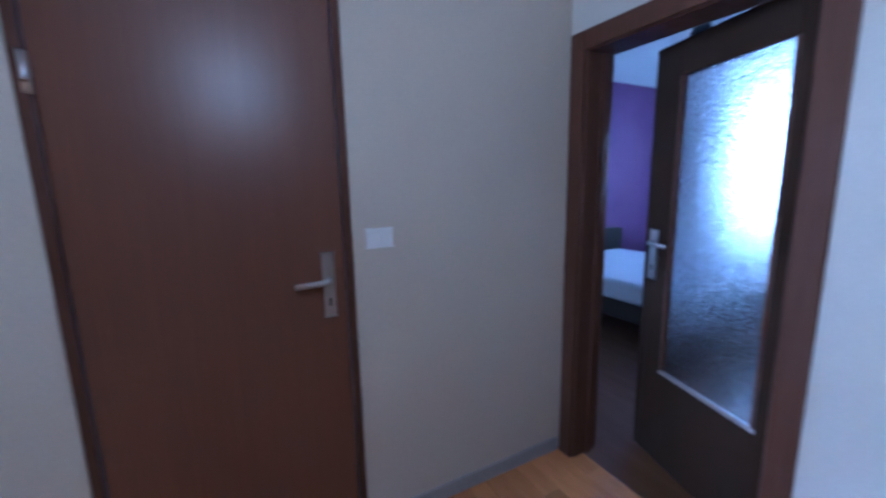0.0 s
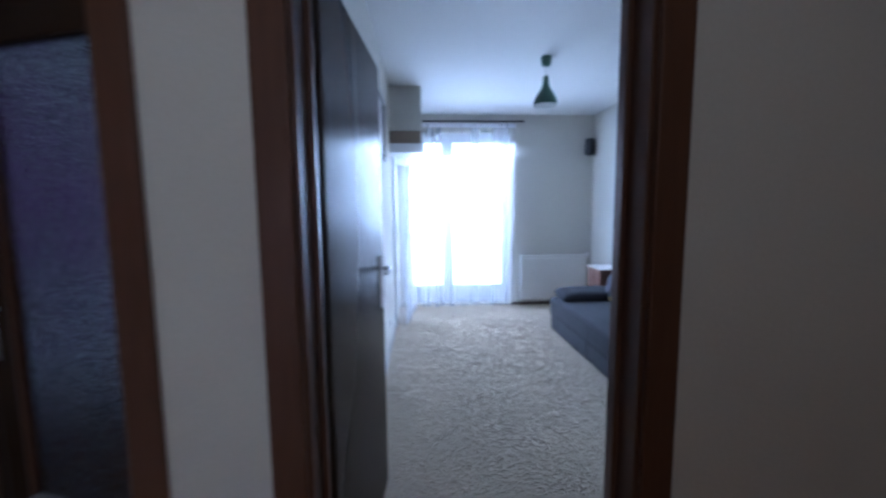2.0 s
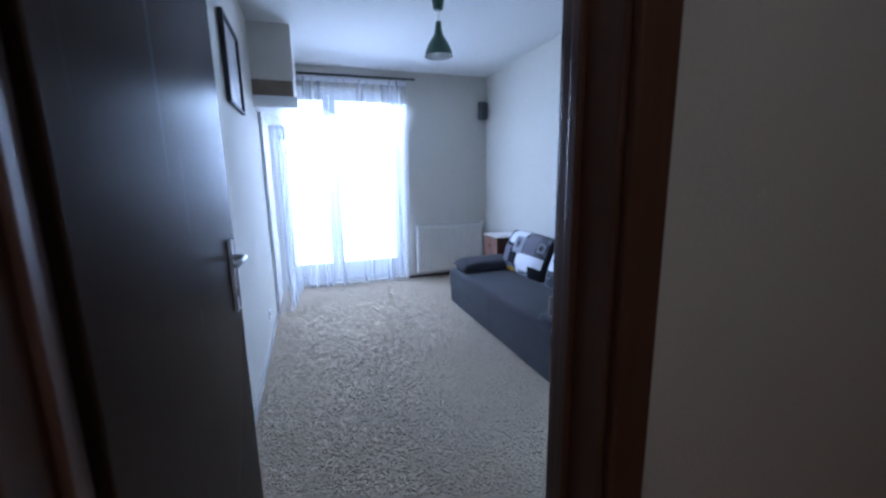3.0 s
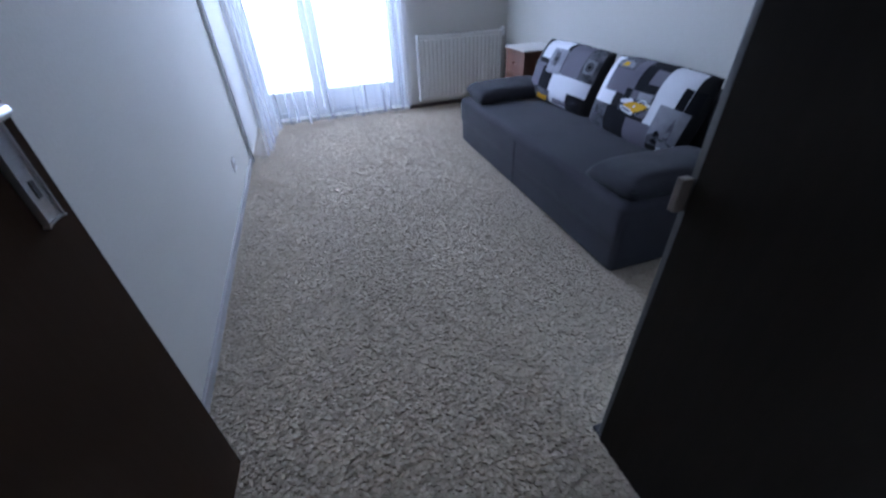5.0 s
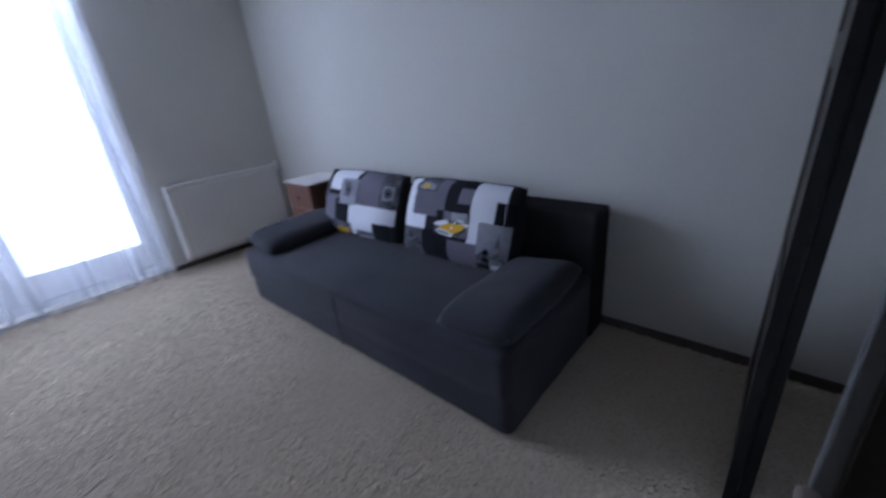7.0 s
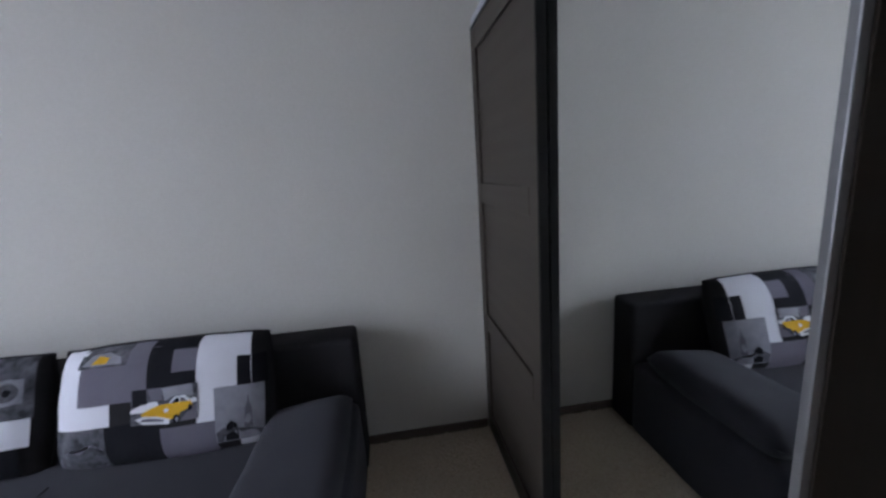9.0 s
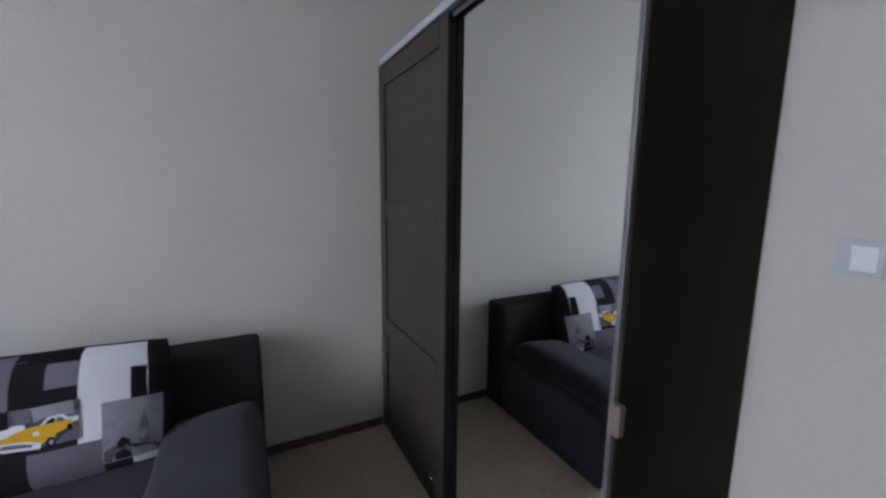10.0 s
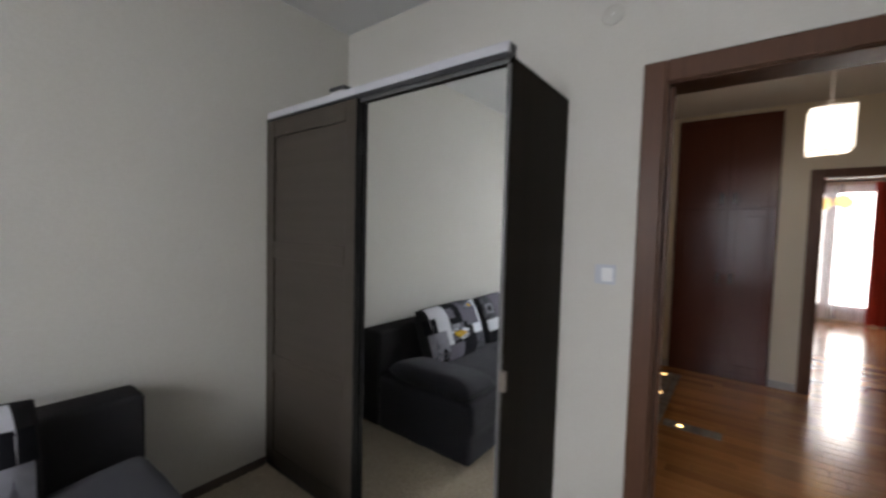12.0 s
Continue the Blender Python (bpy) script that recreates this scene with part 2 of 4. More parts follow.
def structure(name, bm, material, label, category, smooth=False, kind="structure"):
    bmesh.ops.recalc_face_normals(bm, faces=bm.faces)
    me = bpy.data.meshes.new(name)
    bm.to_mesh(me)
    bm.free()
    for p in me.polygons:
        p.use_smooth = smooth
    me.materials.append(material)
    return tagged(new(name, me), label, category, "", kind)


def box(x0, x1, y0, y1, z0, z1, bevel=0.0, seg=2, bm=None):
    own = bmesh.new()
    bmesh.ops.create_cube(own, size=1)
    for v in own.verts:
        v.co = ((x0 + x1) / 2 + v.co.x * (x1 - x0), (y0 + y1) / 2 + v.co.y * (y1 - y0), (z0 + z1) / 2 + v.co.z * (z1 - z0))
    if bevel:
        bmesh.ops.bevel(own, geom=own.edges[:], offset=bevel, segments=seg, profile=0.5, affect="EDGES")
    if bm is None:
        return own
    me = bpy.data.meshes.new("tmp")
    own.to_mesh(me)
    own.free()
    bm.from_mesh(me)
    bpy.data.meshes.remove(me)
    return bm


def cyl(x, y, z0, z1, r0, r1=None, seg=24, axis="z", bm=None):
    """A closed tapered cylinder along an axis; (x, y) are the two other coordinates in x, y, z order."""
    own = bm or bmesh.new()
    r1 = r0 if r1 is None else r1
    rings = []
    for t, r in ((z0, r0), (z1, r1)):
        ring = []
        for i in range(seg):
            a = 2 * math.pi * i / seg
            u, w = x + r * math.cos(a), y + r * math.sin(a)
            ring.append(own.verts.new({"z": (u, w, t), "y": (u, t, w), "x": (t, u, w)}[axis]))
        rings.append(ring)
    for i in range(seg):
        j = (i + 1) % seg
        own.faces.new((rings[0][i], rings[0][j], rings[1][j], rings[1][i]))
    own.faces.new(rings[0])
    own.faces.new(rings[1])
    return own


def lathe(cx, cy, profile, seg=32):
    """A surface of revolution about a vertical axis from (radius, height) pairs."""
    bm = bmesh.new()
    rings = []
    for r, z in profile:
        rings.append([bm.verts.new((cx + r * math.cos(2 * math.pi * i / seg), cy + r * math.sin(2 * math.pi * i / seg), z)) for i in range(seg)])
    for a, b in zip(rings, rings[1:]):
        for i in range(seg):
            j = (i + 1) % seg
            bm.faces.new((a[i], a[j], b[j], b[i]))
    return bm


def tube(points, r, seg=10):
    bm = bmesh.new()
    pts = [Vector(p) for p in points]
    rings = []
    for i, p in enumerate(pts):
        d = (pts[min(i + 1, len(pts) - 1)] - pts[max(i - 1, 0)]).normalized()
        a = d.cross(Vector((0, 0, 1)) if abs(d.z) < 0.9 else Vector((1, 0, 0))).normalized()
        b = d.cross(a)
        rings.append([bm.verts.new(p + r * (math.cos(2 * math.pi * k / seg) * a + math.sin(2 * math.pi * k / seg) * b)) for k in range(seg)])
    for a, b in zip(rings, rings[1:]):
        for k in range(seg):
            bm.faces.new((a[k], a[(k + 1) % seg], b[(k + 1) % seg], b[k]))
    bm.faces.new(rings[0])
    bm.faces.new(rings[-1])
    return bm


def turned(bm, centre, angle, axis="Z"):
    """Turns a bmesh about a line through centre, in degrees."""
    bmesh.ops.rotate(bm, cent=Vector(centre), matrix=Matrix.Rotation(radians(angle), 3, axis), verts=bm.verts)
    return bm


def surface(fn, nu, nv, closed_u=False):
    bm = bmesh.new()
    g = [[bm.verts.new(fn(i / nu, j / nv)) for j in range(nv + 1)] for i in range(nu + (0 if closed_u else 1))]
    n = len(g)
    for i in range(nu):
        for j in range(nv):
            bm.faces.new((g[i][j], g[(i + 1) % n][j], g[(i + 1) % n][j + 1], g[i][j + 1]))
    return bm


def wall(name, axis, a0, a1, t0, t1, z1, holes, material, label):
    """A wall along x or y with rectangular openings (u0, u1, z0, z1)."""
    bm = bmesh.new()
    us = sorted({a0, a1, *[h[0] for h in holes], *[h[1] for h in holes]})
    for u0, u1 in zip(us, us[1:]):
        cut = [h for h in holes if h[0] < (u0 + u1) / 2 < h[1]]
        spans, z = [], 0.0
        for h in sorted(cut, key=lambda q: q[2]):
            if h[2] > z:
                spans.append((z, h[2]))
            z = h[3]
        spans.append((z, z1))
        for s0, s1 in spans:
            if axis == "x":
                box(u0, u1, t0, t1, s0, s1, bm=bm)
            else:
                box(t0, t1, u0, u1, s0, s1, bm=bm)
    return structure(name, bm, material, label, "wall")


# ---------- structure ----------
XE, YN, ZC = 2.705, 4.34, 2.63
T = 0.155
HW, HE, HS, HC = -1.22, 2.45, -3.0, 2.575
wall("wall_south", "x", -3.6, XE + 0.15, -T, 0.0, 2.8, [(-1.145, -0.325, 0, 1.965), (0.03, 0.865, 0, 1.965)], PLASTER, "cream painted plaster wall with two door openings")
wall("wall_west", "y", 0.0, YN, -0.12, 0.0, 2.8, [], PLASTER, "cream painted plaster wall of the small room")
wall("wall_east", "y", 0.0, YN, XE, XE + 0.15, 2.8, [], PLASTER, "cream painted plaster wall behind the sofa")
wall("wall_north", "x", -0.12, XE + 0.15, YN, YN + 0.3, 2.8, [(0.05, 1.57, 0.04, 2.40)], PLASTER, "cream outer wall with balcony window opening")
wall("wall_hall_west", "y", -3.15, -T, HW - 0.15, HW, 2.8, [(-2.007, -1.193, 0, 2.052)], PLASTER_HALL, "beige hall wall with the flat's door opening")
wall("wall_hall_east", "y", -3.15, -T, HE, HE + 0.12, 2.8, [], PLASTER_HALL, "beige painted hall wall")
wall("wall_hall_south", "x", -3.2, 2.6, HS - 0.15, HS, 2.8, [(-0.825, 0.075, 0, 1.93), (0.335, 1.148, 0.0, 2.538)], PLASTER_HALL, "beige hall wall with living room opening")
wall("wall_bedroom_west", "y", 0.0, 4.64, -3.6, -3.45, 2.8, [], PURPLE, "purple painted bedroom wall")
wall("wall_bedroom_north", "x", -3.6, -0.12, YN, YN + 0.3, 2.8, [(-2.7, -1.1, 0.9, 2.2)], PLASTER, "cream bedroom outer wall with window opening")
wall("wall_living_south", "x", -3.2, 1.75, -7.75, -7.6, 2.8, [(-1.4, 0.2, 0.02, 2.3)], PLASTER_HALL, "cream living room outer wall with balcony window")
wall("wall_living_west", "y", -7.6, -3.15, -3.2, -3.05, 2.8, [], PLASTER_HALL, "cream living room wall")
wall("wall_living_east", "y", -7.6, -3.15, 1.6, 1.75, 2.8, [], PLASTER_HALL, "cream living room side wall")

structure("ceiling_room", box(0, XE, 0, YN, ZC, ZC + 0.12), CEILING, "white painted ceiling of the small room", "ceiling")
structure("ceiling_hall", box(HW, HE, HS, -T, HC, HC + 0.12), CEILING, "white painted hall ceiling", "ceiling")
structure("ceiling_bedroom", box(-3.45, -0.12, 0, YN, ZC, ZC + 0.12), CEILING, "white painted bedroom ceiling", "ceiling")
structure("ceiling_living", box(-3.05, 1.6, -7.6, -3.15, HC, HC + 0.12), CEILING, "white painted living room ceiling", "ceiling")
structure("floor_room", box(-0.0, XE, -0.08, YN, -0.14, 0.0085), CARPET, "beige wall-to-wall carpet backing", "floor")
structure("floor_bedroom", box(-3.45, -0.12, -0.08, YN, -0.14, 0.0), DARK_FLOOR, "brown wooden bedroom floor", "floor")
hall_floor = structure("floor_hall", box(HW, HE, HS, -0.08, -0.14, -0.012), GROUT, "orange-brown oak strip parquet hall floor", "floor")
living_floor = structure("floor_living", box(-3.05, 1.6, -7.6, HS, -0.14, -0.012), GROUT, "orange-brown oak strip parquet living room floor", "floor")
structure("ground", box(-400, 400, -400, 400, -16.2, -16.0), CONCRETE, "grey paved ground far below the balcony", "ground")
structure("backdrop", box(-60, 60, 58, 58.2, -15.9, 40), SKY_CARD, "bright overcast sky beyond the balcony window", "backdrop")
structure("backdrop_south", box(-60, 60, -60.2, -60, -15.9, 40), SKY_SOUTH, "bright overcast sky beyond the living room", "backdrop")


def skirting(name, x0, x1, y0, y1, h, material, label):
    structure(name, box(x0, x1, y0, y1, 0.0, h, 0.004), material, label, "baseboard")


skirting("baseboard_west", 0.0, 0.014, 0.10, 3.40, 0.06, BASE_WOOD, "grey-lilac skirting strip along the carpet")
skirting("baseboard_east", XE - 0.014, XE, 0.56, YN, 0.055, BASE_DARK, "dark brown skirting board behind the sofa")
skirting("baseboard_north", 1.58, XE - 0.014, YN - 0.014, YN, 0.05, BASE_DARK, "dark brown skirting below the radiator")
skirting("baseboard_south", 0.93, 1.22, 0.0, 0.014, 0.055, BASE_DARK, "dark brown skirting beside the wardrobe")
skirting("baseboard_hall_west", HW, HW + 0.014, -1.17, -T - 0.02, 0.07, BASE_WOOD, "pale wooden skirting in the hall")
skirting("baseboard_hall_south", 0.145, 0.335, HS, HS + 0.014, 0.07, BASE_WOOD, "pale wooden skirting beside the fitted cupboard")
skirting("baseboard_hall_corner", 1.148, HE, HS, HS + 0.014, 0.07, BASE_WOOD, "pale wooden skirting of the hall")


def door_frame(name, x0, x1, i0, i1, y0, y1, zo, zi, label):
    """A lined opening with casings on both faces: outer x0..x1, clear i0..i1, wall faces y0..y1."""
    f = thing(name, (x0 + x1) / 2, (y0 + y1) / 2, 0, label, "door frame")
    f["kind"] = "structure"
    part("jamb", box(i0 - 0.012, i0 + 0.012, y0 + 0.003, y1 - 0.003, 0, zi, 0.003), FRAME_WOOD, f)
    part("jamb", box(i1 - 0.012, i1 + 0.012, y0 + 0.003, y1 - 0.003, 0, zi, 0.003), FRAME_WOOD, f)
    part("head", box(i0 - 0.012, i1 + 0.012, y0 + 0.003, y1 - 0.003, zi, zi + 0.024, 0.003), FRAME_WOOD, f)
    part("stop", box(i1 - 0.026, i1 - 0.012, y1 - 0.07, y1 - 0.045, 0, zi, 0.003), FRAME_WOOD, f)
    part("stop", box(i0 + 0.012, i0 + 0.026, y1 - 0.07, y1 - 0.045, 0, zi, 0.003), FRAME_WOOD, f)
    for y, s in ((y0, -1), (y1, 1)):
        ya, yb = sorted((y, y + s * 0.018))
        part("casing", box(x0, i0 + 0.004, ya, yb, 0, zo, 0.006), FRAME_WOOD, f)
        part("casing", box(i1 - 0.004, x1, ya, yb, 0, zo, 0.006), FRAME_WOOD, f)
        part("casing", box(i0 + 0.004, i1 - 0.004, ya, yb, zi + 0.004, zo, 0.006), FRAME_WOOD, f)
    return f


door_frame("door_frame_room", -0.032, 0.925, 0.045, 0.85, -T, 0.0, 2.03, 1.945, "dark mahogany door frame of the small room")
door_frame("door_frame_bedroom", -1.205, -0.266, -1.13, -0.34, -T, 0.0, 2.03, 1.945, "dark mahogany door frame of the bedroom")
door_frame("door_frame_living", -0.905, 0.14, -0.81, 0.06, HS - 0.15, HS, 1.985, 1.91, "dark mahogany frame of the living room opening")


def lever_handle(parent, plate, lever_a, lever_b, out, material):
    """A long plate, a spindle and a lever. plate: (x, y, z) of its middle on the leaf; out: unit vector off the leaf; lever from a to b."""
    px, py, pz = plate
    along = Vector((0, 0, 1)).cross(out).normalized()
    bm = bmesh.new()
    bmesh.ops.create_cube(bm, size=1)
    for v in bm.verts:
        v.co = Vector(plate) + along * (v.co.x * 0.042) + Vector(out) * (0.004 + v.co.y * 0.008) + Vector((0, 0, v.co.z * 0.235))
    bmesh.ops.bevel(bm, geom=bm.edges[:], offset=0.003, segments=2, affect="EDGES")
    p = part("handle_plate", bm, material, parent, "long metal handle plate")
    a, b = Vector(lever_a), Vector(lever_b)
    pts = [a, a + Vector(out) * 0.03, a + Vector(out) * 0.045 + (b - a) * 0.12, a + Vector(out) * 0.048 + (b - a) * 0.5, b + Vector(out) * 0.044]
    part("lever", tube(pts, 0.0095), material, p, "", True)
    bmk = bmesh.new()
    bmesh.ops.create_cube(bmk, size=1)
    for v in bmk.verts:
        v.co = Vector(plate) + along * (v.co.x * 0.010) + Vector(out) * (0.009 + v.co.y * 0.002) + Vector((0, 0, -0.062 + v.co.z * 0.028))
    part("keyhole", bmk, DARK_METAL, p, "dark keyhole")


# the flat's own door, shut, in the west wall of the hall
ed = thing("entrance_door", HW - 0.03, -1.62, 0, "closed red-brown veneered entrance door of the flat", "door")
ed["kind"] = "structure"
part("leaf", box(HW - 0.06, HW - 0.012, -1.975, -1.225, 0.008, 2.02, 0.004), ENTRY_WOOD, ed)
part("frame_post", box(HW - 0.13, HW + 0.004, -1.222, -1.195, 0, 2.05, 0.004), FRAME_WOOD, ed)
part("frame_post", box(HW - 0.13, HW + 0.004, -2.005, -1.978, 0, 2.05, 0.004), FRAME_WOOD, ed)
part("frame_head", box(HW - 0.13, HW + 0.004, -1.978, -1.222, 2.024, 2.05, 0.004), FRAME_WOOD, ed)
lever_handle(ed, (HW - 0.012, -1.285, 1.05), (HW - 0.008, -1.285, 1.07), (HW - 0.008, -1.405, 1.066), Vector((1, 0, 0)), CHROME)
part("hinge", cyl(HW + 0.002, -1.98, 1.64, 1.74, 0.011, seg=14), CHROME, ed, "steel hinge", True)
part("hinge", cyl(HW + 0.002, -1.98, 0.28, 0.38, 0.011, seg=14), CHROME, ed, "steel hinge", True)


def switch(name, centre, out, label, width, plate, rockers):
    """A rocker switch on a wall: plate width and material, then (offset, width) of each rocker."""
    c, o = Vector(centre), Vector(out)
    s = thing(name, *centre, label, "light switch")
    al = Vector((0, 0, 1)).cross(o)

    def slab(du, dv, d0, d1, cu=0.0):
        bm = bmesh.new()
        bmesh.ops.create_cube(bm, size=1)
        for v in bm.verts:
            v.co = c + al * (cu + v.co.x * du) + Vector((0, 0, v.co.z * dv)) + o * ((d0 + d1) / 2 + v.co.y * (d1 - d0))
        bmesh.ops.bevel(bm, geom=bm.edges[:], offset=0.003, segments=2, affect="EDGES")
        return bm
    part("plate", slab(width, 0.074, 0.0, 0.009), plate, s)
    for cu, du in rockers:
        bm = slab(du, 0.050, 0.008, 0.016, cu)
        for v in bm.verts:
            if (v.co - c).dot(o) > 0.012:
                v.co += o * (0.0035 if v.co.z > c.z else -0.0025)
        part("rocker", bm, WHITE_PLASTIC, s)


switch("light_switch", (HW + 0.001, -1.095, 1.205), (1, 0, 0), "wide white plastic light switch on the hall wall", 0.105, WHITE_PLASTIC, ((-0.024, 0.042), (0.024, 0.042)))
switch("light_switch", (1.035, 0.001, 1.212), (0, 1, 0), "pale grey switch with a white rocker beside the wardrobe", 0.074, SWITCH_PLATE, ((0.010, 0.036),))
switch("light_switch", (1.29, HS + 0.001, 1.22), (0, 1, 0), "small white switch on the far hall wall", 0.07, WHITE_PLASTIC, ((0.0, 0.036),))


def wall_socket():
    s = thing("wall_socket", 0.0, 2.76, 0.25, "white double wall socket above the skirting", "socket")
    part("plate", box(0.0, 0.009, 2.715, 2.805, 0.21, 0.29, 0.003), WHITE_PLASTIC, s)
    for y in (2.738, 2.782):
        part("outlet", cyl(y, 0.25, 0.006, 0.0105, 0.018, 0.015, 20, "x"), BASE_WOOD, s, "round recessed outlet")


wall_socket()

def junction_cover():
    x, z = 1.051, 2.262
    j = thing("junction_cover", x, 0.0, z, "round painted-over junction box cover high on the wall", "cover plate")
    part("disc", cyl(x, z, 0.0, 0.004, 0.042, 0.040, 32, "y"), PLASTER, j, "", True)
    part("screw", cyl(x, z, 0.004, 0.0055, 0.004, 0.004, 10, "y"), WHITE_PLASTIC, j)


junction_cover()

# ---------- the small room's own door, open ----------
rd = thing("room_door", 0.05, 0.02, 0, "open dark brown veneered room door", "door")
rd["kind"] = "structure"
A = 90 - 4.6


def swung(bm):
    return turned(bm, (0.05, 0.02, 0), A)


# drawn shut along +x from the hinge, then swung open
part("leaf", swung(box(0.052, 0.86, 0.0, 0.04, 0.010, 2.005, 0.003)), DOOR_WOOD, rd)
part("lock_plate", swung(box(0.857, 0.8625, 0.009, 0.031, 0.95, 1.16, 0.001)), CHROME, rd, "steel lock plate on the door edge")


def swing_vec(p):
    d = Matrix.Rotation(radians(A), 3, "Z") @ (Vector(p) - Vector((0.05, 0.02, 0)))
    return d + Vector((0.05, 0.02, 0))


R3 = Matrix.Rotation(radians(A), 3, "Z")
lever_handle(rd, swing_vec((0.80, 0.0, 1.04)), swing_vec((0.80, 0.0, 1.10)), swing_vec((0.68, 0.0, 1.095)), R3 @ Vector((0, -1, 0)), CHROME)
lever_handle(rd, swing_vec((0.80, 0.04, 1.04)), swing_vec((0.80, 0.04, 1.10)), swing_vec((0.68, 0.04, 1.095)), R3 @ Vector((0, 1, 0)), CHROME)
for z in (0.25, 1.75):
    part("hinge", cyl(0.047, 0.018, z, z + 0.09, 0.008, seg=14), CHROME, rd, "", True)

# ---------- the bedroom's glazed door, half open ----------
gd = thing("bedroom_door", -0.345, 0.02, 0, "half-open dark brown door with a ripple glass pane", "door")
gd["kind"] = "structure"
G = -17.5


def swung_g(bm):
    return turned(bm, (-0.345, 0.02, 0), G)


part("stile", swung_g(box(-0.455, -0.348, 0.0, 0.04, 0.01, 1.975, 0.004)), DOOR_WOOD, gd)
part("stile", swung_g(box(-1.085, -0.935, 0.0, 0.04, 0.01, 1.975, 0.004)), DOOR_WOOD, gd)
part("top_rail", swung_g(box(-0.935, -0.455, 0.0, 0.04, 1.83, 1.975, 0.004)), DOOR_WOOD, gd)
part("bottom_rail", swung_g(box(-0.935, -0.455, 0.0, 0.04, 0.01, 0.47, 0.004)), DOOR_WOOD, gd)
pane = part("pane", swung_g(box(-0.935, -0.455, 0.017, 0.022, 0.47, 1.83)), FROST, gd, "rippled translucent glass")
pane.visible_shadow = False
# lower bead is paler than the others: its highlight is in the colour
part("glazing_bead", swung_g(box(-0.935, -0.455, -0.002, 0.016, 0.47, 0.488, 0.002)), BEAD_LIT, gd, "glazing bead coloured pale for the light it catches")
part("glazing_bead", swung_g(box(-0.935, -0.92, -0.002, 0.016, 0.488, 1.83, 0.002)), FRAME_WOOD, gd)
part("glazing_bead", swung_g(box(-0.47, -0.455, -0.002, 0.016, 0.488, 1.83, 0.002)), FRAME_WOOD, gd)
RG = Matrix.Rotation(radians(G), 3, "Z")


def sg(p):
    return RG @ (Vector(p) - Vector((-0.345, 0.02, 0))) + Vector((-0.345, 0.02, 0))


lever_handle(gd, sg((-1.02, 0.0, 1.04)), sg((-1.02, 0.0, 1.10)), sg((-0.91, 0.0, 1.095)), RG @ Vector((0, -1, 0)), CHROME)

# ---------- balcony window of the small room ----------
def balcony_window(name, x0, x1, y0, y1, z0, z1, splits, label, facing):
    """Fixed frame, sashes with thick rails, panes, handle and sill."""
    w = thing(name, (x0 + x1) / 2, (y0 + y1) / 2, z0, label, "window")
    w["kind"] = "structure"
    part("frame", box(x0, x0 + 0.05, y0, y1, z0, z1, 0.004), WHITE_PVC, w)
    part("frame", box(x1 - 0.05, x1, y0, y1, z0, z1, 0.004), WHITE_PVC, w)
    part("frame", box(x0 + 0.05, x1 - 0.05, y0, y1, z1 - 0.05, z1, 0.004), WHITE_PVC, w)
    part("frame", box(x0 + 0.05, x1 - 0.05, y0, y1, z0, z0 + 0.05, 0.004), WHITE_PVC, w)
    edges = [x0 + 0.05, *splits, x1 - 0.05]
    for a, b in zip(edges, edges[1:]):
        s = part("sash", box(a + 0.002, a + 0.075, y0 + 0.01, y1 - 0.01, z0 + 0.05, z1 - 0.05, 0.006), WHITE_PVC, w)
        part("rail", box(b - 0.075, b - 0.002, y0 + 0.01, y1 - 0.01, z0 + 0.05, z1 - 0.05, 0.006), WHITE_PVC, s)
        part("rail", box(a + 0.075, b - 0.075, y0 + 0.01, y1 - 0.01, z1 - 0.125, z1 - 0.05, 0.006), WHITE_PVC, s)
        part("rail", box(a + 0.075, b - 0.075, y0 + 0.01, y1 - 0.01, z0 + 0.05, z0 + 0.25, 0.006), WHITE_PVC, s)
        g = part("pane", box(a + 0.070, b - 0.070, (y0 + y1) / 2 - 0.003, (y0 + y1) / 2 + 0.003, z0 + 0.24, z1 - 0.12), CLEAR, s)
        g.visible_shadow = False
    m = splits[0]
    part("window_handle", tube([(m + 0.04, y0 if facing < 0 else y1, 1.05), (m + 0.04, (y0 if facing < 0 else y1) + facing * 0.05, 1.05), (m + 0.04, (y0 if facing < 0 else y1) + facing * 0.055, 0.93)], 0.008), WHITE_PLASTIC, w, "", True)
    return w


balcony_window("window_1", 0.05, 1.57, YN + 0.10, YN + 0.17, 0.04, 2.40, [0.69], "white plastic two-leaf balcony window, blown out with daylight", -1)
balcony_window("window_2", -2.7, -1.1, YN + 0.10, YN + 0.16, 0.9, 2.2, [-1.9], "white plastic bedroom window", -1)
balcony_window("window_3", -1.4, 0.2, -7.70, -7.64, 0.02, 2.3, [-0.6], "white plastic living room balcony window", 1)


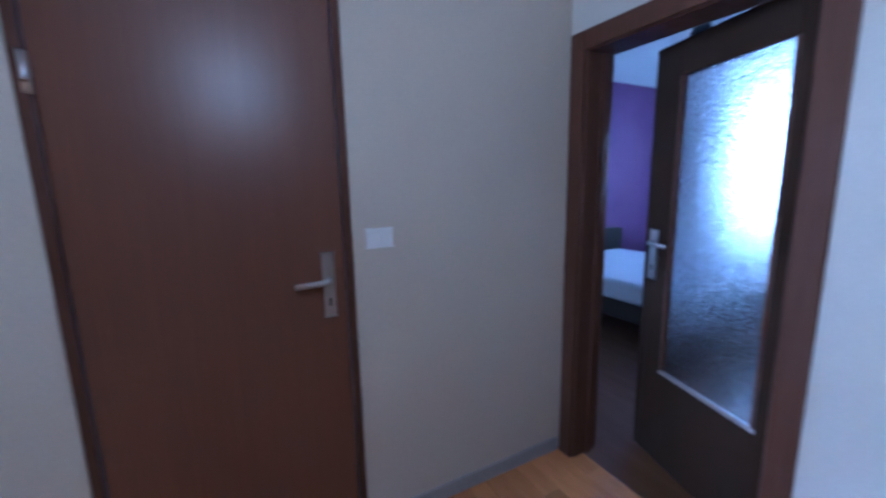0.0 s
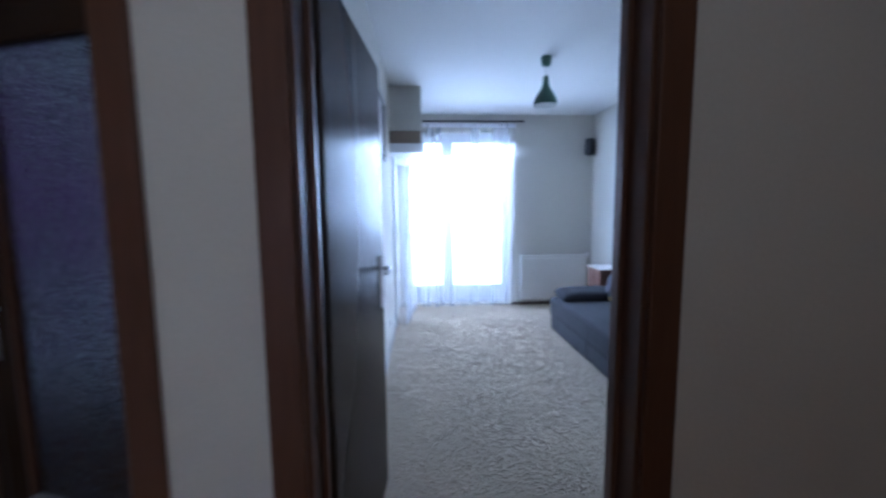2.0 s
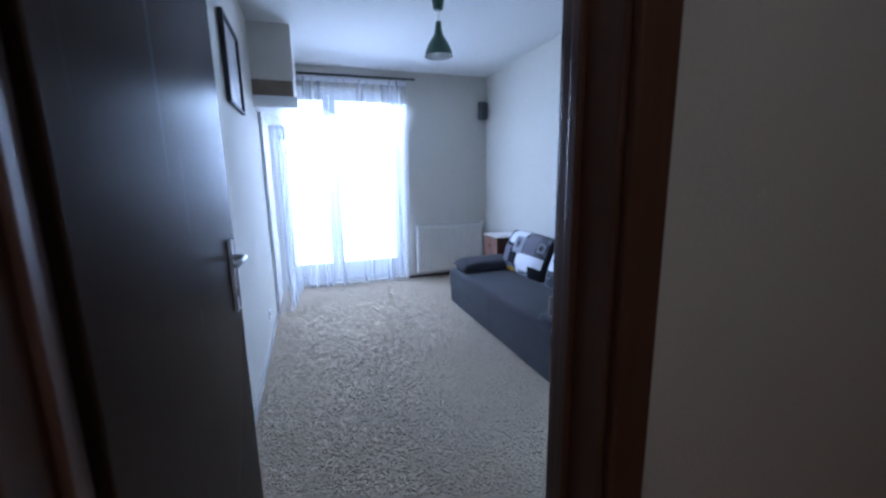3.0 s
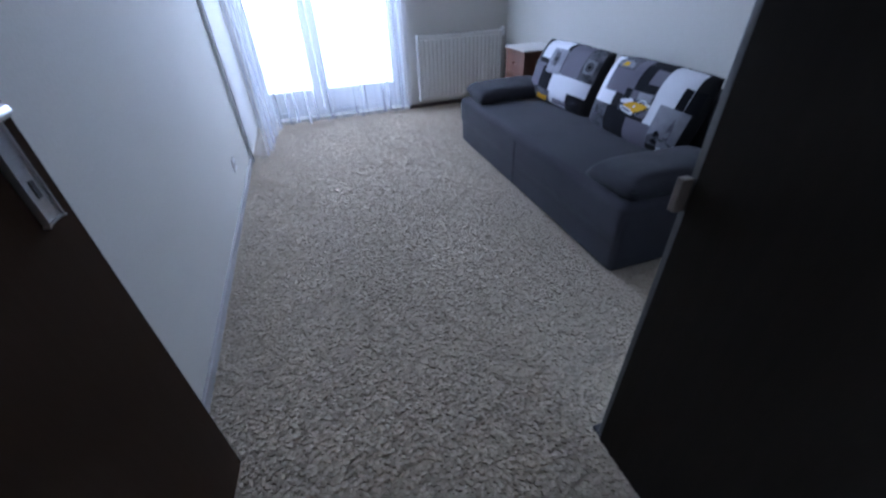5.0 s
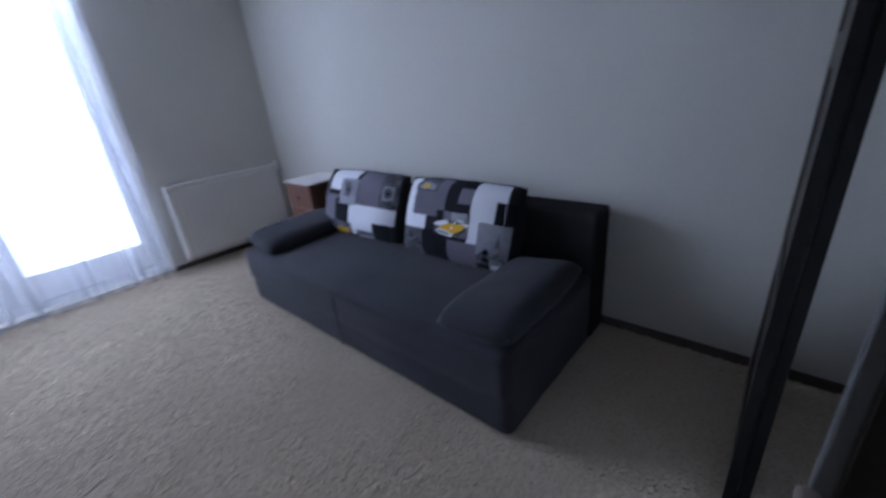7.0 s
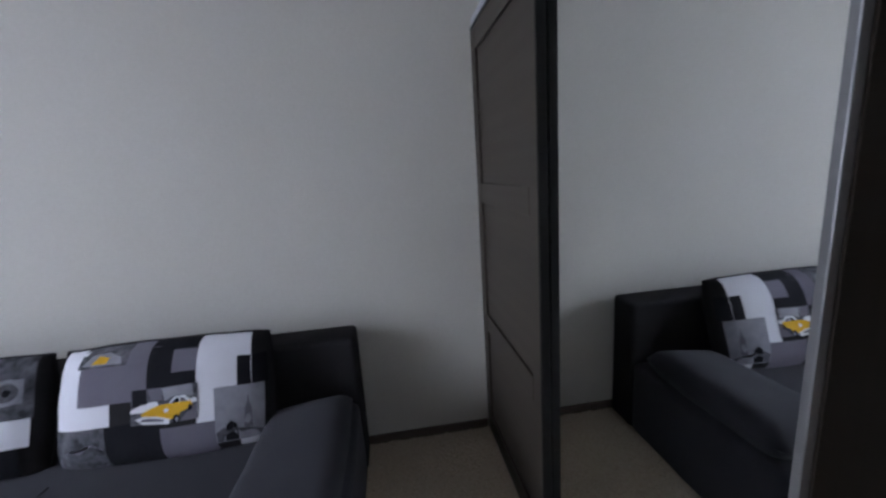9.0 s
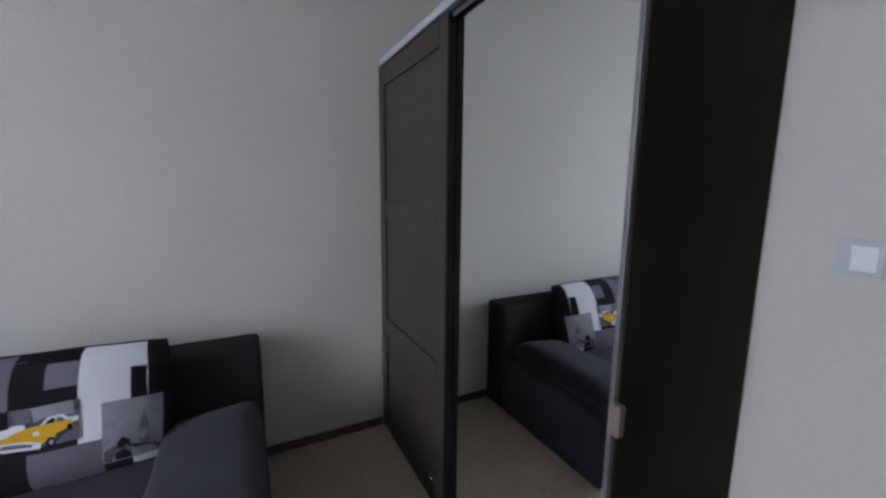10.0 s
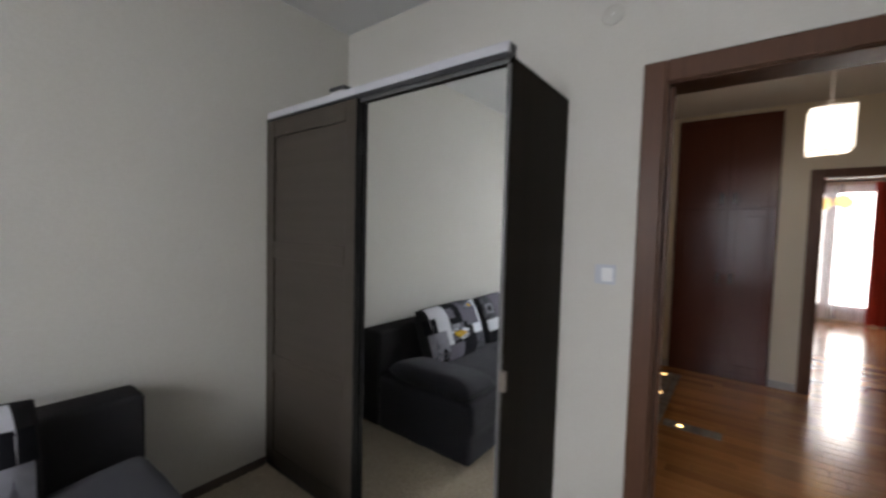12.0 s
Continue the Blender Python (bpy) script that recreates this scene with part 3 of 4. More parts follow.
def drape(name, path, z0, z1, folds, amp, material, label, category="curtain", seed=1, wobble=0.02):
    """A hanging cloth along a plan path with folds that deepen to the hem."""
    rnd = random.Random(seed)
    pts = [Vector((p[0], p[1], 0)) for p in path]
    lens = [0.0]
    for a, b in zip(pts, pts[1:]):
        lens.append(lens[-1] + (b - a).length)
    ph = [rnd.uniform(-0.8, 0.8) for _ in range(folds + 2)]

    def at(s):
        d = s * lens[-1]
        for i in range(len(pts) - 1):
            if d <= lens[i + 1] or i == len(pts) - 2:
                k = (d - lens[i]) / max(1e-6, lens[i + 1] - lens[i])
                dirn = (pts[i + 1] - pts[i]).normalized()
                return pts[i].lerp(pts[i + 1], k), Vector((-dirn.y, dirn.x, 0))

    def fn(u, v):
        p, n = at(u)
        k = min(folds, int(u * folds))
        w = math.sin(2 * math.pi * folds * u + ph[k] * 0.35 + 0.6 * math.sin(2.2 * v + ph[k]))
        depth = amp * (0.45 + 0.75 * (1 - v)) * (1 + 0.35 * math.sin(5.1 * u * folds / 3 + seed))
        z = z0 + (z1 - z0) * v + (1 - v) ** 6 * wobble * math.sin(2 * math.pi * folds * u * 0.5 + 1.3)
        q = p + n * (w * depth)
        return (q.x, q.y, z)
    c = thing(name, pts[0].x, pts[0].y, z0, label, category)
    part("cloth", surface(fn, folds * 14, 26), material, c, "", True)
    return c


main_c = drape("sheer_curtain", [(0.27, YN - 0.055), (1.60, YN - 0.055)], 0.03, 2.49, 15, 0.030, SHEER, "white sheer curtain hanging before the balcony window", seed=4)
side_c = drape("sheer_curtain", [(0.03, 3.44), (0.13, 3.47), (0.16, 3.62), (0.185, 3.95), (0.24, YN - 0.08)], 0.015, 1.95, 10, 0.013, SHEER, "white sheer curtain below the boxed duct", seed=9)
for cur, yy in ((main_c, YN - 0.055),):
    part("gathering_tape", box(0.27, 1.60, yy - 0.012, yy + 0.012, 2.45, 2.50, 0.004), CLOTH_WHITE, cur)


def curtain_rod():
    r = thing("curtain_rod", 1.0, YN - 0.055, 2.53, "thin dark metal curtain rod above the window", "curtain rod")
    part("pole", cyl(YN - 0.055, 2.53, 0.35, 1.68, 0.010, seg=14, axis="x"), DARK_METAL, r, "", True)
    part("finial", cyl(YN - 0.055, 2.53, 1.68, 1.72, 0.016, 0.010, 14, "x"), DARK_METAL, r, "", True)
    for x in (0.45, 1.62):
        part("bracket", tube([(x, YN, 2.53), (x, YN - 0.03, 2.53), (x, YN - 0.055, 2.53)], 0.006), DARK_METAL, r, "", True)
    rnd = random.Random(3)
    for i in range(15):
        x = 0.40 + i * 0.084 + rnd.uniform(-0.012, 0.012)
        bm = bmesh.new()
        n = 14
        ring = [[bm.verts.new((x + 0.003 * math.cos(2 * math.pi * b / 6), YN - 0.055 + (0.017 + 0.003 * math.sin(2 * math.pi * b / 6)) * math.cos(2 * math.pi * a / n), 2.522 + (0.017 + 0.003 * math.sin(2 * math.pi * b / 6)) * math.sin(2 * math.pi * a / n))) for b in range(6)] for a in range(n)]
        for a in range(n):
            for b in range(6):
                bm.faces.new((ring[a][b], ring[(a + 1) % n][b], ring[(a + 1) % n][(b + 1) % 6], ring[a][(b + 1) % 6]))
        part("ring", bm, DARK_METAL, r, "", True)


curtain_rod()


def boxed_duct():
    d = thing("boxed_duct", 0.17, 3.6, 2.0, "cream plaster boxed duct with a white board below", "duct box")
    d["kind"] = "structure"
    part("casing", box(0.0, 0.335, 3.13, YN, 2.18, ZC, 0.004), PLASTER, d)
    # the shade between box and board is put into this strip's brown
    part("recess_band", box(0.0, 0.325, 3.14, YN, 2.05, 2.18), SHADED_BROWN, d, "strip under the box, coloured brown for its shade")
    part("board", box(0.0, 0.355, 3.11, YN, 1.955, 2.05, 0.004), WHITE_PVC, d, "white painted board")
    part("edge_trim", box(0.0, 0.022, 3.385, 3.41, 0.0, 1.955, 0.003), WHITE_PVC, d, "white vertical trim strip")
    # no real track: a dark strip drawn for the shadowed gap by the curtain
    part("shadow_strip", box(0.0, 0.026, 3.412, 3.43, 0.0, 1.955, 0.002), DARK_METAL, d, "dark strip drawn for the shaded gap beside the curtain")


boxed_duct()


def radiator(x0, x1, y0, y1, z0, z1):
    r = thing("radiator", (x0 + x1) / 2, y0, z0, "white enamelled ribbed panel radiator under the wall", "radiator")
    n = 20
    w = (x1 - x0 - 0.03) / n

    def front(u, v):
        x = x0 + 0.015 + u * (x1 - x0 - 0.03)
        ph = (u * n) % 1.0
        d = 0.022 * (1 if 0.22 < ph < 0.78 else 0)
        e = 0.0 if 0.06 < v < 0.94 else 0.012
        return (x, y0 + 0.026 - d * (1 if e == 0 else 0), z0 + v * (z1 - z0))
    bm = bmesh.new()
    cols = []
    for k in range(n):
        for f in (0.0, 0.2, 0.3, 0.7, 0.8):
            cols.append((k + f) / n)
    cols.append(1.0)
    rows = [0.0, 0.05, 0.07, 0.93, 0.95, 1.0]
    g = [[bm.verts.new(front(min(u + 1e-4, 1.0), v)) for v in rows] for u in cols]
    for i in range(len(g) - 1):
        for j in range(len(rows) - 1):
            bm.faces.new((g[i][j], g[i + 1][j], g[i + 1][j + 1], g[i][j + 1]))
    part("front_panel", bm, WHITE_ENAMEL, r, "ribbed front panel")
    part("back_panel", box(x0 + 0.015, x1 - 0.015, y0 + 0.05, y1 - 0.03, z0 + 0.01, z1 - 0.02, 0.004), WHITE_ENAMEL, r)
    part("side_cover", box(x0, x0 + 0.015, y0, y1 - 0.03, z0, z1, 0.004), WHITE_ENAMEL, r)
    part("side_cover", box(x1 - 0.015, x1, y0, y1 - 0.03, z0, z1, 0.004), WHITE_ENAMEL, r)
    t = part("top_grille", box(x0, x1, y0, y1 - 0.03, z1 - 0.004, z1 + 0.006, 0.002), WHITE_ENAMEL, r)
    for i in range(22):
        a = x0 + 0.03 + i * (x1 - x0 - 0.06) / 22
        part("slot", box(a, a + 0.02, y0 + 0.02, y1 - 0.05, z1 + 0.0062, z1 + 0.007), BASE_WOOD, t)
    for x in (x0 + 0.1, x1 - 0.1):
        part("wall_bracket", box(x, x + 0.03, y1 - 0.04, y1, z0 + 0.05, z1 - 0.06), WHITE_ENAMEL, r)
    part("pipe", tube([(x1 + 0.03, y0 + 0.06, 0.0), (x1 + 0.03, y0 + 0.06, 0.17), (x1 - 0.01, y0 + 0.06, 0.18)], 0.008), WHITE_ENAMEL, r, "", True)
    part("valve", cyl(x1 + 0.03, y0 + 0.055, z1 - 0.05, z1 + 0.03, 0.021, 0.018, 18), WHITE_PLASTIC, r, "white valve head", True)


radiator(1.685, 2.60, 4.228, YN, 0.10, 0.716)


def wall_picture():
    p = thing("framed_picture", 0.0, 2.08, 2.0, "black framed picture hung on the side wall", "picture")
    y0, y1, z0, z1 = 1.83, 2.33, 1.77, 2.24
    part("frame", box(0.004, 0.03, y0, y0 + 0.02, z0, z1, 0.003), SPEAKER_BLACK, p)
    part("frame", box(0.004, 0.03, y1 - 0.02, y1, z0, z1, 0.003), SPEAKER_BLACK, p)
    part("frame", box(0.004, 0.03, y0 + 0.02, y1 - 0.02, z0, z0 + 0.02, 0.003), SPEAKER_BLACK, p)
    part("frame", box(0.004, 0.03, y0 + 0.02, y1 - 0.02, z1 - 0.02, z1, 0.003), SPEAKER_BLACK, p)
    part("print", box(0.004, 0.014, y0 + 0.02, y1 - 0.02, z0 + 0.02, z1 - 0.02), PAPER, p)


wall_picture()


def corner_speaker():
    s = thing("loudspeaker", 2.62, 4.27, 2.1, "small black loudspeaker high in the corner", "loudspeaker")
    part("cabinet", turned(box(2.565, 2.675, 4.215, 4.30, 2.08, 2.30, 0.006), (2.62, 4.26, 2.19), 35), SPEAKER_BLACK, s)
    part("grille", turned(box(2.572, 2.668, 4.209, 4.214, 2.087, 2.293, 0.002), (2.62, 4.26, 2.19), 35), DARK_METAL, s)
    part("bracket", tube([(2.66, 4.30, 2.2), (2.69, 4.325, 2.2)], 0.012), DARK_METAL, s)


corner_speaker()


def green_lamp():
    x, y = 1.385, 2.33
    l = thing("pendant_lamp", x, y, ZC, "green enamel bell-shaped pendant lamp", "ceiling lamp")
    part("canopy", lathe(x, y, [(0.0, ZC), (0.045, ZC), (0.045, ZC - 0.012), (0.036, ZC - 0.07), (0.030, ZC - 0.075), (0.0, ZC - 0.075)]), GREEN, l, "green ceiling cup", True)
    part("cord", tube([(x, y, ZC - 0.07), (x + 0.001, y, ZC - 0.12), (x, y, ZC - 0.17)], 0.004), WHITE_PLASTIC, l, "pale cord", True)
    zt, zb = ZC - 0.155, 2.235
    h = zt - zb
    prof = [(0.0, zt), (0.020, zt), (0.024, zt - 0.16 * h), (0.030, zt - 0.32 * h), (0.040, zt - 0.42 * h), (0.070, zt - 0.60 * h), (0.094, zt - 0.80 * h), (0.105, zb), (0.101, zb), (0.090, zt - 0.79 * h), (0.066, zt - 0.60 * h), (0.036, zt - 0.44 * h), (0.0, zt - 0.40 * h)]
    part("shade", lathe(x, y, prof[:8], 40), GREEN, l, "", True)
    part("shade_inside", lathe(x, y, prof[8:], 40), LAMP_INSIDE, l, "white inner face of the shade", True)
    bm = bmesh.new()
    bmesh.ops.create_uvsphere(bm, u_segments=20, v_segments=12, radius=0.035)
    bmesh.ops.translate(bm, verts=bm.verts, vec=(x, y, zb + 0.045))
    part("bulb", bm, WHITE_PLASTIC, l, "unlit white bulb", True)
    part("ceiling_cable", tube([(x, y, ZC - 0.004), (x + 0.08, y + 0.02, ZC - 0.003)], 0.004), WHITE_PLASTIC, l)


green_lamp()


# ---------- sofa ----------
def soft_block(x0, x1, y0, y1, z0, z1, r, puff=0.0, seg=5, cuts=10):
    """An upholstered block: rounded edges, top slightly crowned."""
    bm = box(x0, x1, y0, y1, z0, z1)
    bmesh.ops.bevel(bm, geom=bm.edges[:], offset=r, segments=seg, profile=0.6, affect="EDGES")
    if puff:
        long_edges = [e for e in bm.edges if e.calc_length() > 0.2]
        bmesh.ops.subdivide_edges(bm, edges=long_edges, cuts=cuts, use_grid_fill=True)
        for v in bm.verts:
            u = (v.co.x - x0) / (x1 - x0)
            w = (v.co.y - y0) / (y1 - y0)
            k = max(0.0, 16 * u * (1 - u) * w * (1 - w)) ** 0.5
            if v.co.z > (z0 + z1) / 2:
                v.co.z += puff * k
            v.co += Vector((0.003, 0.003, 0.003)) * noise.noise(v.co * 7.0)
    return bm


SX0, SX1, SY0, SY1 = 1.755, 2.66, 1.18, 3.19
sofa = thing("sofa", 2.2, 2.18, 0, "charcoal grey fabric sofa bed against the wall", "sofa")
bm = soft_block(SX0, 2.50, SY0, SY1, 0.02, 0.385, 0.045, 0.018)
for v in bm.verts:
    if v.co.z >= 0.2 and v.co.x < 2.0:
        v.co.x -= 0.012
part("seat", bm, SOFA_CLOTH, sofa, "charcoal fabric seat block", True)
part("seat_seam", tube([(SX0 - 0.013, 2.19, 0.05), (SX0 - 0.013, 2.19, 0.34), (SX0 + 0.03, 2.19, 0.389), (2.2, 2.19, 0.402)], 0.004), SOFA_CLOTH, sofa, "", True)
part("backrest", soft_block(2.485, SX1, SY0 - 0.005, SY1 + 0.01, 0.03, 0.682, 0.028, 0.0), SOFA_DARK, sofa, "black fabric backrest panel", True)
for y in (SY0 + 0.1, SY1 - 0.1):
    for x in (SX0 + 0.1, 2.4):
        part("foot", cyl(x, y, 0.0, 0.03, 0.03, 0.026, 14), SPEAKER_BLACK, sofa)


def cushion_surface(o, eu, ev, en, w, h, d, side, power=3.0, flop=0.0):
    """Returns f(u, v) on one face of a stuffed cushion with centre line o."""
    def f(u, v, lift=0.0):
        a, b = 2 * u - 1, 2 * v - 1
        k = max(0.0, (1 - abs(a) ** power)) ** 0.5 * max(0.0, (1 - abs(b) ** power)) ** 0.5
        pinch = 1 - 0.04 * (b * b) * (a * a)
        p = o + eu * (a * w / 2 * pinch) + ev * (b * h / 2 * pinch) + en * (side * (d / 2 * k + lift))
        p = p + en * (flop * max(0.0, b) ** 3)
        p = p + Vector((0.004, 0.004, 0.004)) * noise.noise(p * 9.0)
        return p
    return f


def stuffed(name, o, eu, ev, en, w, h, d, material, label, power=3.0, nu=26, nv=20):
    c = thing(name, *o, label, "cushion")
    f1 = cushion_surface(o, eu, ev, en, w, h, d, 1, power)
    f2 = cushion_surface(o, eu, ev, en, w, h, d, -1, power)
    bm = surface(f1, nu, nv)
    me = bpy.data.meshes.new("tmp")
    b2 = surface(f2, nu, nv)
    b2.to_mesh(me)
    b2.free()
    bm.from_mesh(me)
    bpy.data.meshes.remove(me)
    bmesh.ops.remove_doubles(bm, verts=bm.verts, dist=0.0015)
    part("cover", bm, material, c, "", True)
    edge = [f1(u, 0.0) for u in np.linspace(0, 1, 16)] + [f1(1.0, v) for v in np.linspace(0, 1, 12)] + [f1(u, 1.0) for u in np.linspace(1, 0, 16)] + [f1(0.0, v) for v in np.linspace(1, 0, 12)]
    if material is not SOFA_CLOTH:
        part("piping", tube(edge, 0.004, 8), material, c, "", True)
    return c, f1


def patch(c, f, u0, u1, v0, v1, material, label="", lift=0.003, cut=None):
    """A printed field that follows the cushion's face."""
    nu, nv = max(2, int((u1 - u0) * 30)), max(2, int((v1 - v0) * 22))
    part("printed_field", surface(lambda s, t: f(u0 + (u1 - u0) * s + (cut or 0) * t, v0 + (v1 - v0) * t, lift), nu, nv), material, c, label, True)


LEAN = radians(20)
EV = Vector((math.sin(LEAN), 0, math.cos(LEAN)))
EN = Vector((-math.cos(LEAN), 0, math.sin(LEAN)))
EU = Vector((0, -1, 0))
# cushion beside the wardrobe
c1, f1 = stuffed("back_cushion", Vector((2.385, 1.862, 0.575)), EU, EV, EN, 0.755, 0.44, 0.21, SOFA_DARK, "back cushion printed with a yellow taxi and grey city squares", 3.4)
W_, G_, B_, P_, D_, Y_ = CLOTH_WHITE, CLOTH_GREY, CLOTH_BLACK, CLOTH_PHOTO, CLOTH_PHOTO_DARK, CLOTH_YELLOW
LIFT = 0.002
for u0, u1, v0, v1, m in (
        (0.03, 0.15, 0.52, 0.992, W_), (0.03, 0.30, 0.36, 0.53, W_), (0.13, 0.36, 0.83, 0.992, D_), (0.15, 0.46, 0.53, 0.83, G_), (0.36, 0.50, 0.83, 0.992, G_),
        (0.46, 0.69, 0.60, 0.992, B_), (0.57, 0.69, 0.72, 0.90, G_), (0.68, 0.92, 0.55, 0.992, W_), (0.68, 0.78, 0.25, 0.55, W_), (0.86, 0.985, 0.55, 0.80, B_),
        (0.02, 0.28, 0.03, 0.36, D_), (0.28, 0.52, 0.03, 0.36, B_), (0.52, 0.76, 0.03, 0.30, G_)):
    LIFT += 0.0004
    patch(c1, f1, u0, u1, v0, v1, m, "", LIFT)


def decal(c, f, poly, material, label="", lift=0.010):
    """A printed shape with a straight-sided outline, laid on the cushion's face."""
    bm = bmesh.new()
    bm.faces.new([bm.verts.new(f(u, v, lift)) for u, v in poly])
    bmesh.ops.triangulate(bm, faces=bm.faces[:])
    part("printed_shape", bm, material, c, label, True)


def disc(u, v, ru, rv, n=14):
    return [(u + ru * math.cos(2 * math.pi * k / n), v + rv * math.sin(2 * math.pi * k / n)) for k in range(n)]


def street(pairs):
    """Places inside the street photograph, from its upper corner, as places on the cushion."""
    return [(0.40 + 0.29 * a, 0.62 - 0.28 * b) for a, b in pairs]


patch(c1, f1, 0.76, 0.97, 0.10, 0.55, P_, "grey printed tower photograph", 0.0085)
decal(c1, f1, [(0.885, 0.20), (0.89, 0.36), (0.90, 0.41), (0.904, 0.49), (0.908, 0.41), (0.918, 0.36), (0.922, 0.20)], CLOTH_GREY, "grey printed tower", 0.0098)
decal(c1, f1, [(0.765, 0.105), (0.765, 0.19), (0.80, 0.235), (0.815, 0.20), (0.85, 0.215), (0.875, 0.17), (0.93, 0.185), (0.968, 0.155), (0.968, 0.105)], D_, "dark printed skyline", 0.0106)
decal(c1, f1, [(0.80, 0.11), (0.81, 0.25), (0.83, 0.285), (0.855, 0.25), (0.86, 0.11)], B_, "", 0.0112)
patch(c1, f1, 0.862, 0.975, 0.045, 0.10, W_, "", 0.0085)
patch(c1, f1, 0.40, 0.69, 0.34, 0.62, D_, "printed street photograph", 0.0085)
for poly, m, name in (
        (((0.02, 0.02), (0.22, 0.0), (0.24, 0.42), (0.02, 0.5)), B_, ""),
        (((0.24, 0.0), (0.45, 0.0), (0.47, 0.36), (0.30, 0.38)), G_, ""),
        (((0.45, 0.02), (0.92, 0.0), (0.94, 0.34), (0.62, 0.30), (0.50, 0.40)), P_, ""),
        (((0.72, 1.0), (0.92, 0.62), (1.0, 0.55), (1.0, 1.0)), G_, "grey printed road"),
        (((0.0, 0.56), (0.13, 0.46), (0.29, 0.37), (0.39, 0.39), (0.41, 0.49), (0.18, 0.66), (0.0, 0.66)), W_, "white printed car"),
        (((0.86, 0.42), (0.98, 0.40), (0.99, 0.52), (0.90, 0.55)), W_, "")):
    decal(c1, f1, street(poly), m, name, 0.0096)
decal(c1, f1, street(((0.56, 0.49), (0.645, 0.31), (0.81, 0.30), (0.91, 0.49))), W_, "white printed cab roof", 0.0106)
decal(c1, f1, street(((0.61, 0.48), (0.67, 0.36), (0.725, 0.355), (0.725, 0.48))), B_, "", 0.0112)
decal(c1, f1, street(((0.745, 0.48), (0.745, 0.355), (0.79, 0.36), (0.85, 0.48))), CLOTH_GREY, "", 0.0112)
decal(c1, f1, street(((0.15, 0.70), (0.29, 0.565), (0.42, 0.49), (0.58, 0.475), (0.90, 0.47), (0.93, 0.64), (0.74, 0.76), (0.71, 0.92), (0.58, 0.91), (0.39, 0.80), (0.18, 0.78))), Y_, "yellow printed taxi body", 0.0110)
decal(c1, f1, street(((0.07, 0.84), (0.18, 0.77), (0.39, 0.79), (0.585, 0.90), (0.565, 1.03), (0.19, 0.98))), W_, "pale printed bumper", 0.0118)
decal(c1, f1, street(((0.15, 0.86), (0.20, 0.82), (0.38, 0.84), (0.50, 0.90), (0.48, 0.95), (0.17, 0.91))), CLOTH_GREY, "", 0.0124)
decal(c1, f1, street(disc(0.68, 0.93, 0.055, 0.12)), B_, "", 0.0122)
decal(c1, f1, street(disc(0.69, 0.93, 0.025, 0.06)), P_, "", 0.0128)
decal(c1, f1, street(disc(0.89, 0.66, 0.03, 0.09)), B_, "", 0.0122)
decal(c1, f1, street(disc(0.53, 0.66, 0.035, 0.06)), W_, "", 0.0122)
decal(c1, f1, [(0.15, 0.855), (0.19, 0.935), (0.27, 0.945), (0.33, 0.90), (0.34, 0.85), (0.24, 0.84)], CLOTH_PHOTO, "", 0.0098)
decal(c1, f1, [(0.20, 0.86), (0.23, 0.925), (0.28, 0.90), (0.27, 0.855)], Y_, "", 0.0104)
decal(c1, f1, [(0.03, 0.12), (0.10, 0.20), (0.16, 0.17), (0.22, 0.24), (0.27, 0.20), (0.27, 0.05), (0.03, 0.05)], CLOTH_GREY, "", 0.0086)
# cushion beside the nightstand
c2, f2 = stuffed("back_cushion", Vector((2.385, 2.655, 0.575)), EU, EV, EN, 0.80, 0.44, 0.21, SOFA_DARK, "back cushion printed with black, grey and white photographs", 3.4)
LIFT = 0.002
for u0, u1, v0, v1, m in (
        (0.15, 0.50, 0.68, 0.992, W_), (0.03, 0.15, 0.30, 0.80, D_), (0.55, 0.80, 0.50, 0.992, G_), (0.05, 0.30, 0.18, 0.60, G_), (0.27, 0.46, 0.22, 0.55, B_),
        (0.50, 0.95, 0.28, 0.50, W_), (0.46, 0.75, 0.06, 0.50, W_), (0.75, 0.92, 0.05, 0.28, B_), (0.55, 0.76, 0.02, 0.14, G_), (0.80, 0.96, 0.50, 0.992, D_)):
    LIFT += 0.0004
    patch(c2, f2, u0, u1, v0, v1, m, "", LIFT)
patch(c2, f2, 0.33, 0.55, 0.48, 0.86, P_, "grey printed figure photograph", 0.0085)
patch(c2, f2, 0.38, 0.46, 0.60, 0.82, D_, "", 0.0100)
patch(c2, f2, 0.22, 0.50, 0.03, 0.22, D_, "", 0.0085)
patch(c2, f2, 0.27, 0.44, 0.05, 0.13, Y_, "yellow printed taxi", 0.0100, 0.03)
patch(c2, f2, 0.83, 0.93, 0.62, 0.82, P_, "", 0.0085)
for u, v, k in ((0.44, 0.70, 1.0), (0.88, 0.72, 0.9), (0.09, 0.55, 0.7)):
    decal(c2, f2, disc(u, v, 0.060 * k, 0.12 * k, 18), P_, "pale printed dial", 0.0106)
    decal(c2, f2, disc(u, v, 0.042 * k, 0.085 * k, 18), D_, "", 0.0112)
    decal(c2, f2, disc(u, v, 0.016 * k, 0.035 * k, 12), B_, "", 0.0118)

# loose arm cushions, lying on the seat at both ends
TILT = radians(6)
stuffed("arm_cushion", Vector((2.10, 1.36, 0.425)), Vector((1, 0, 0)), Vector((0, -math.cos(TILT), math.sin(TILT))), Vector((0, math.sin(TILT), math.cos(TILT))), 0.66, 0.34, 0.135, SOFA_CLOTH, "charcoal loose arm cushion lying on the seat", 6.0)
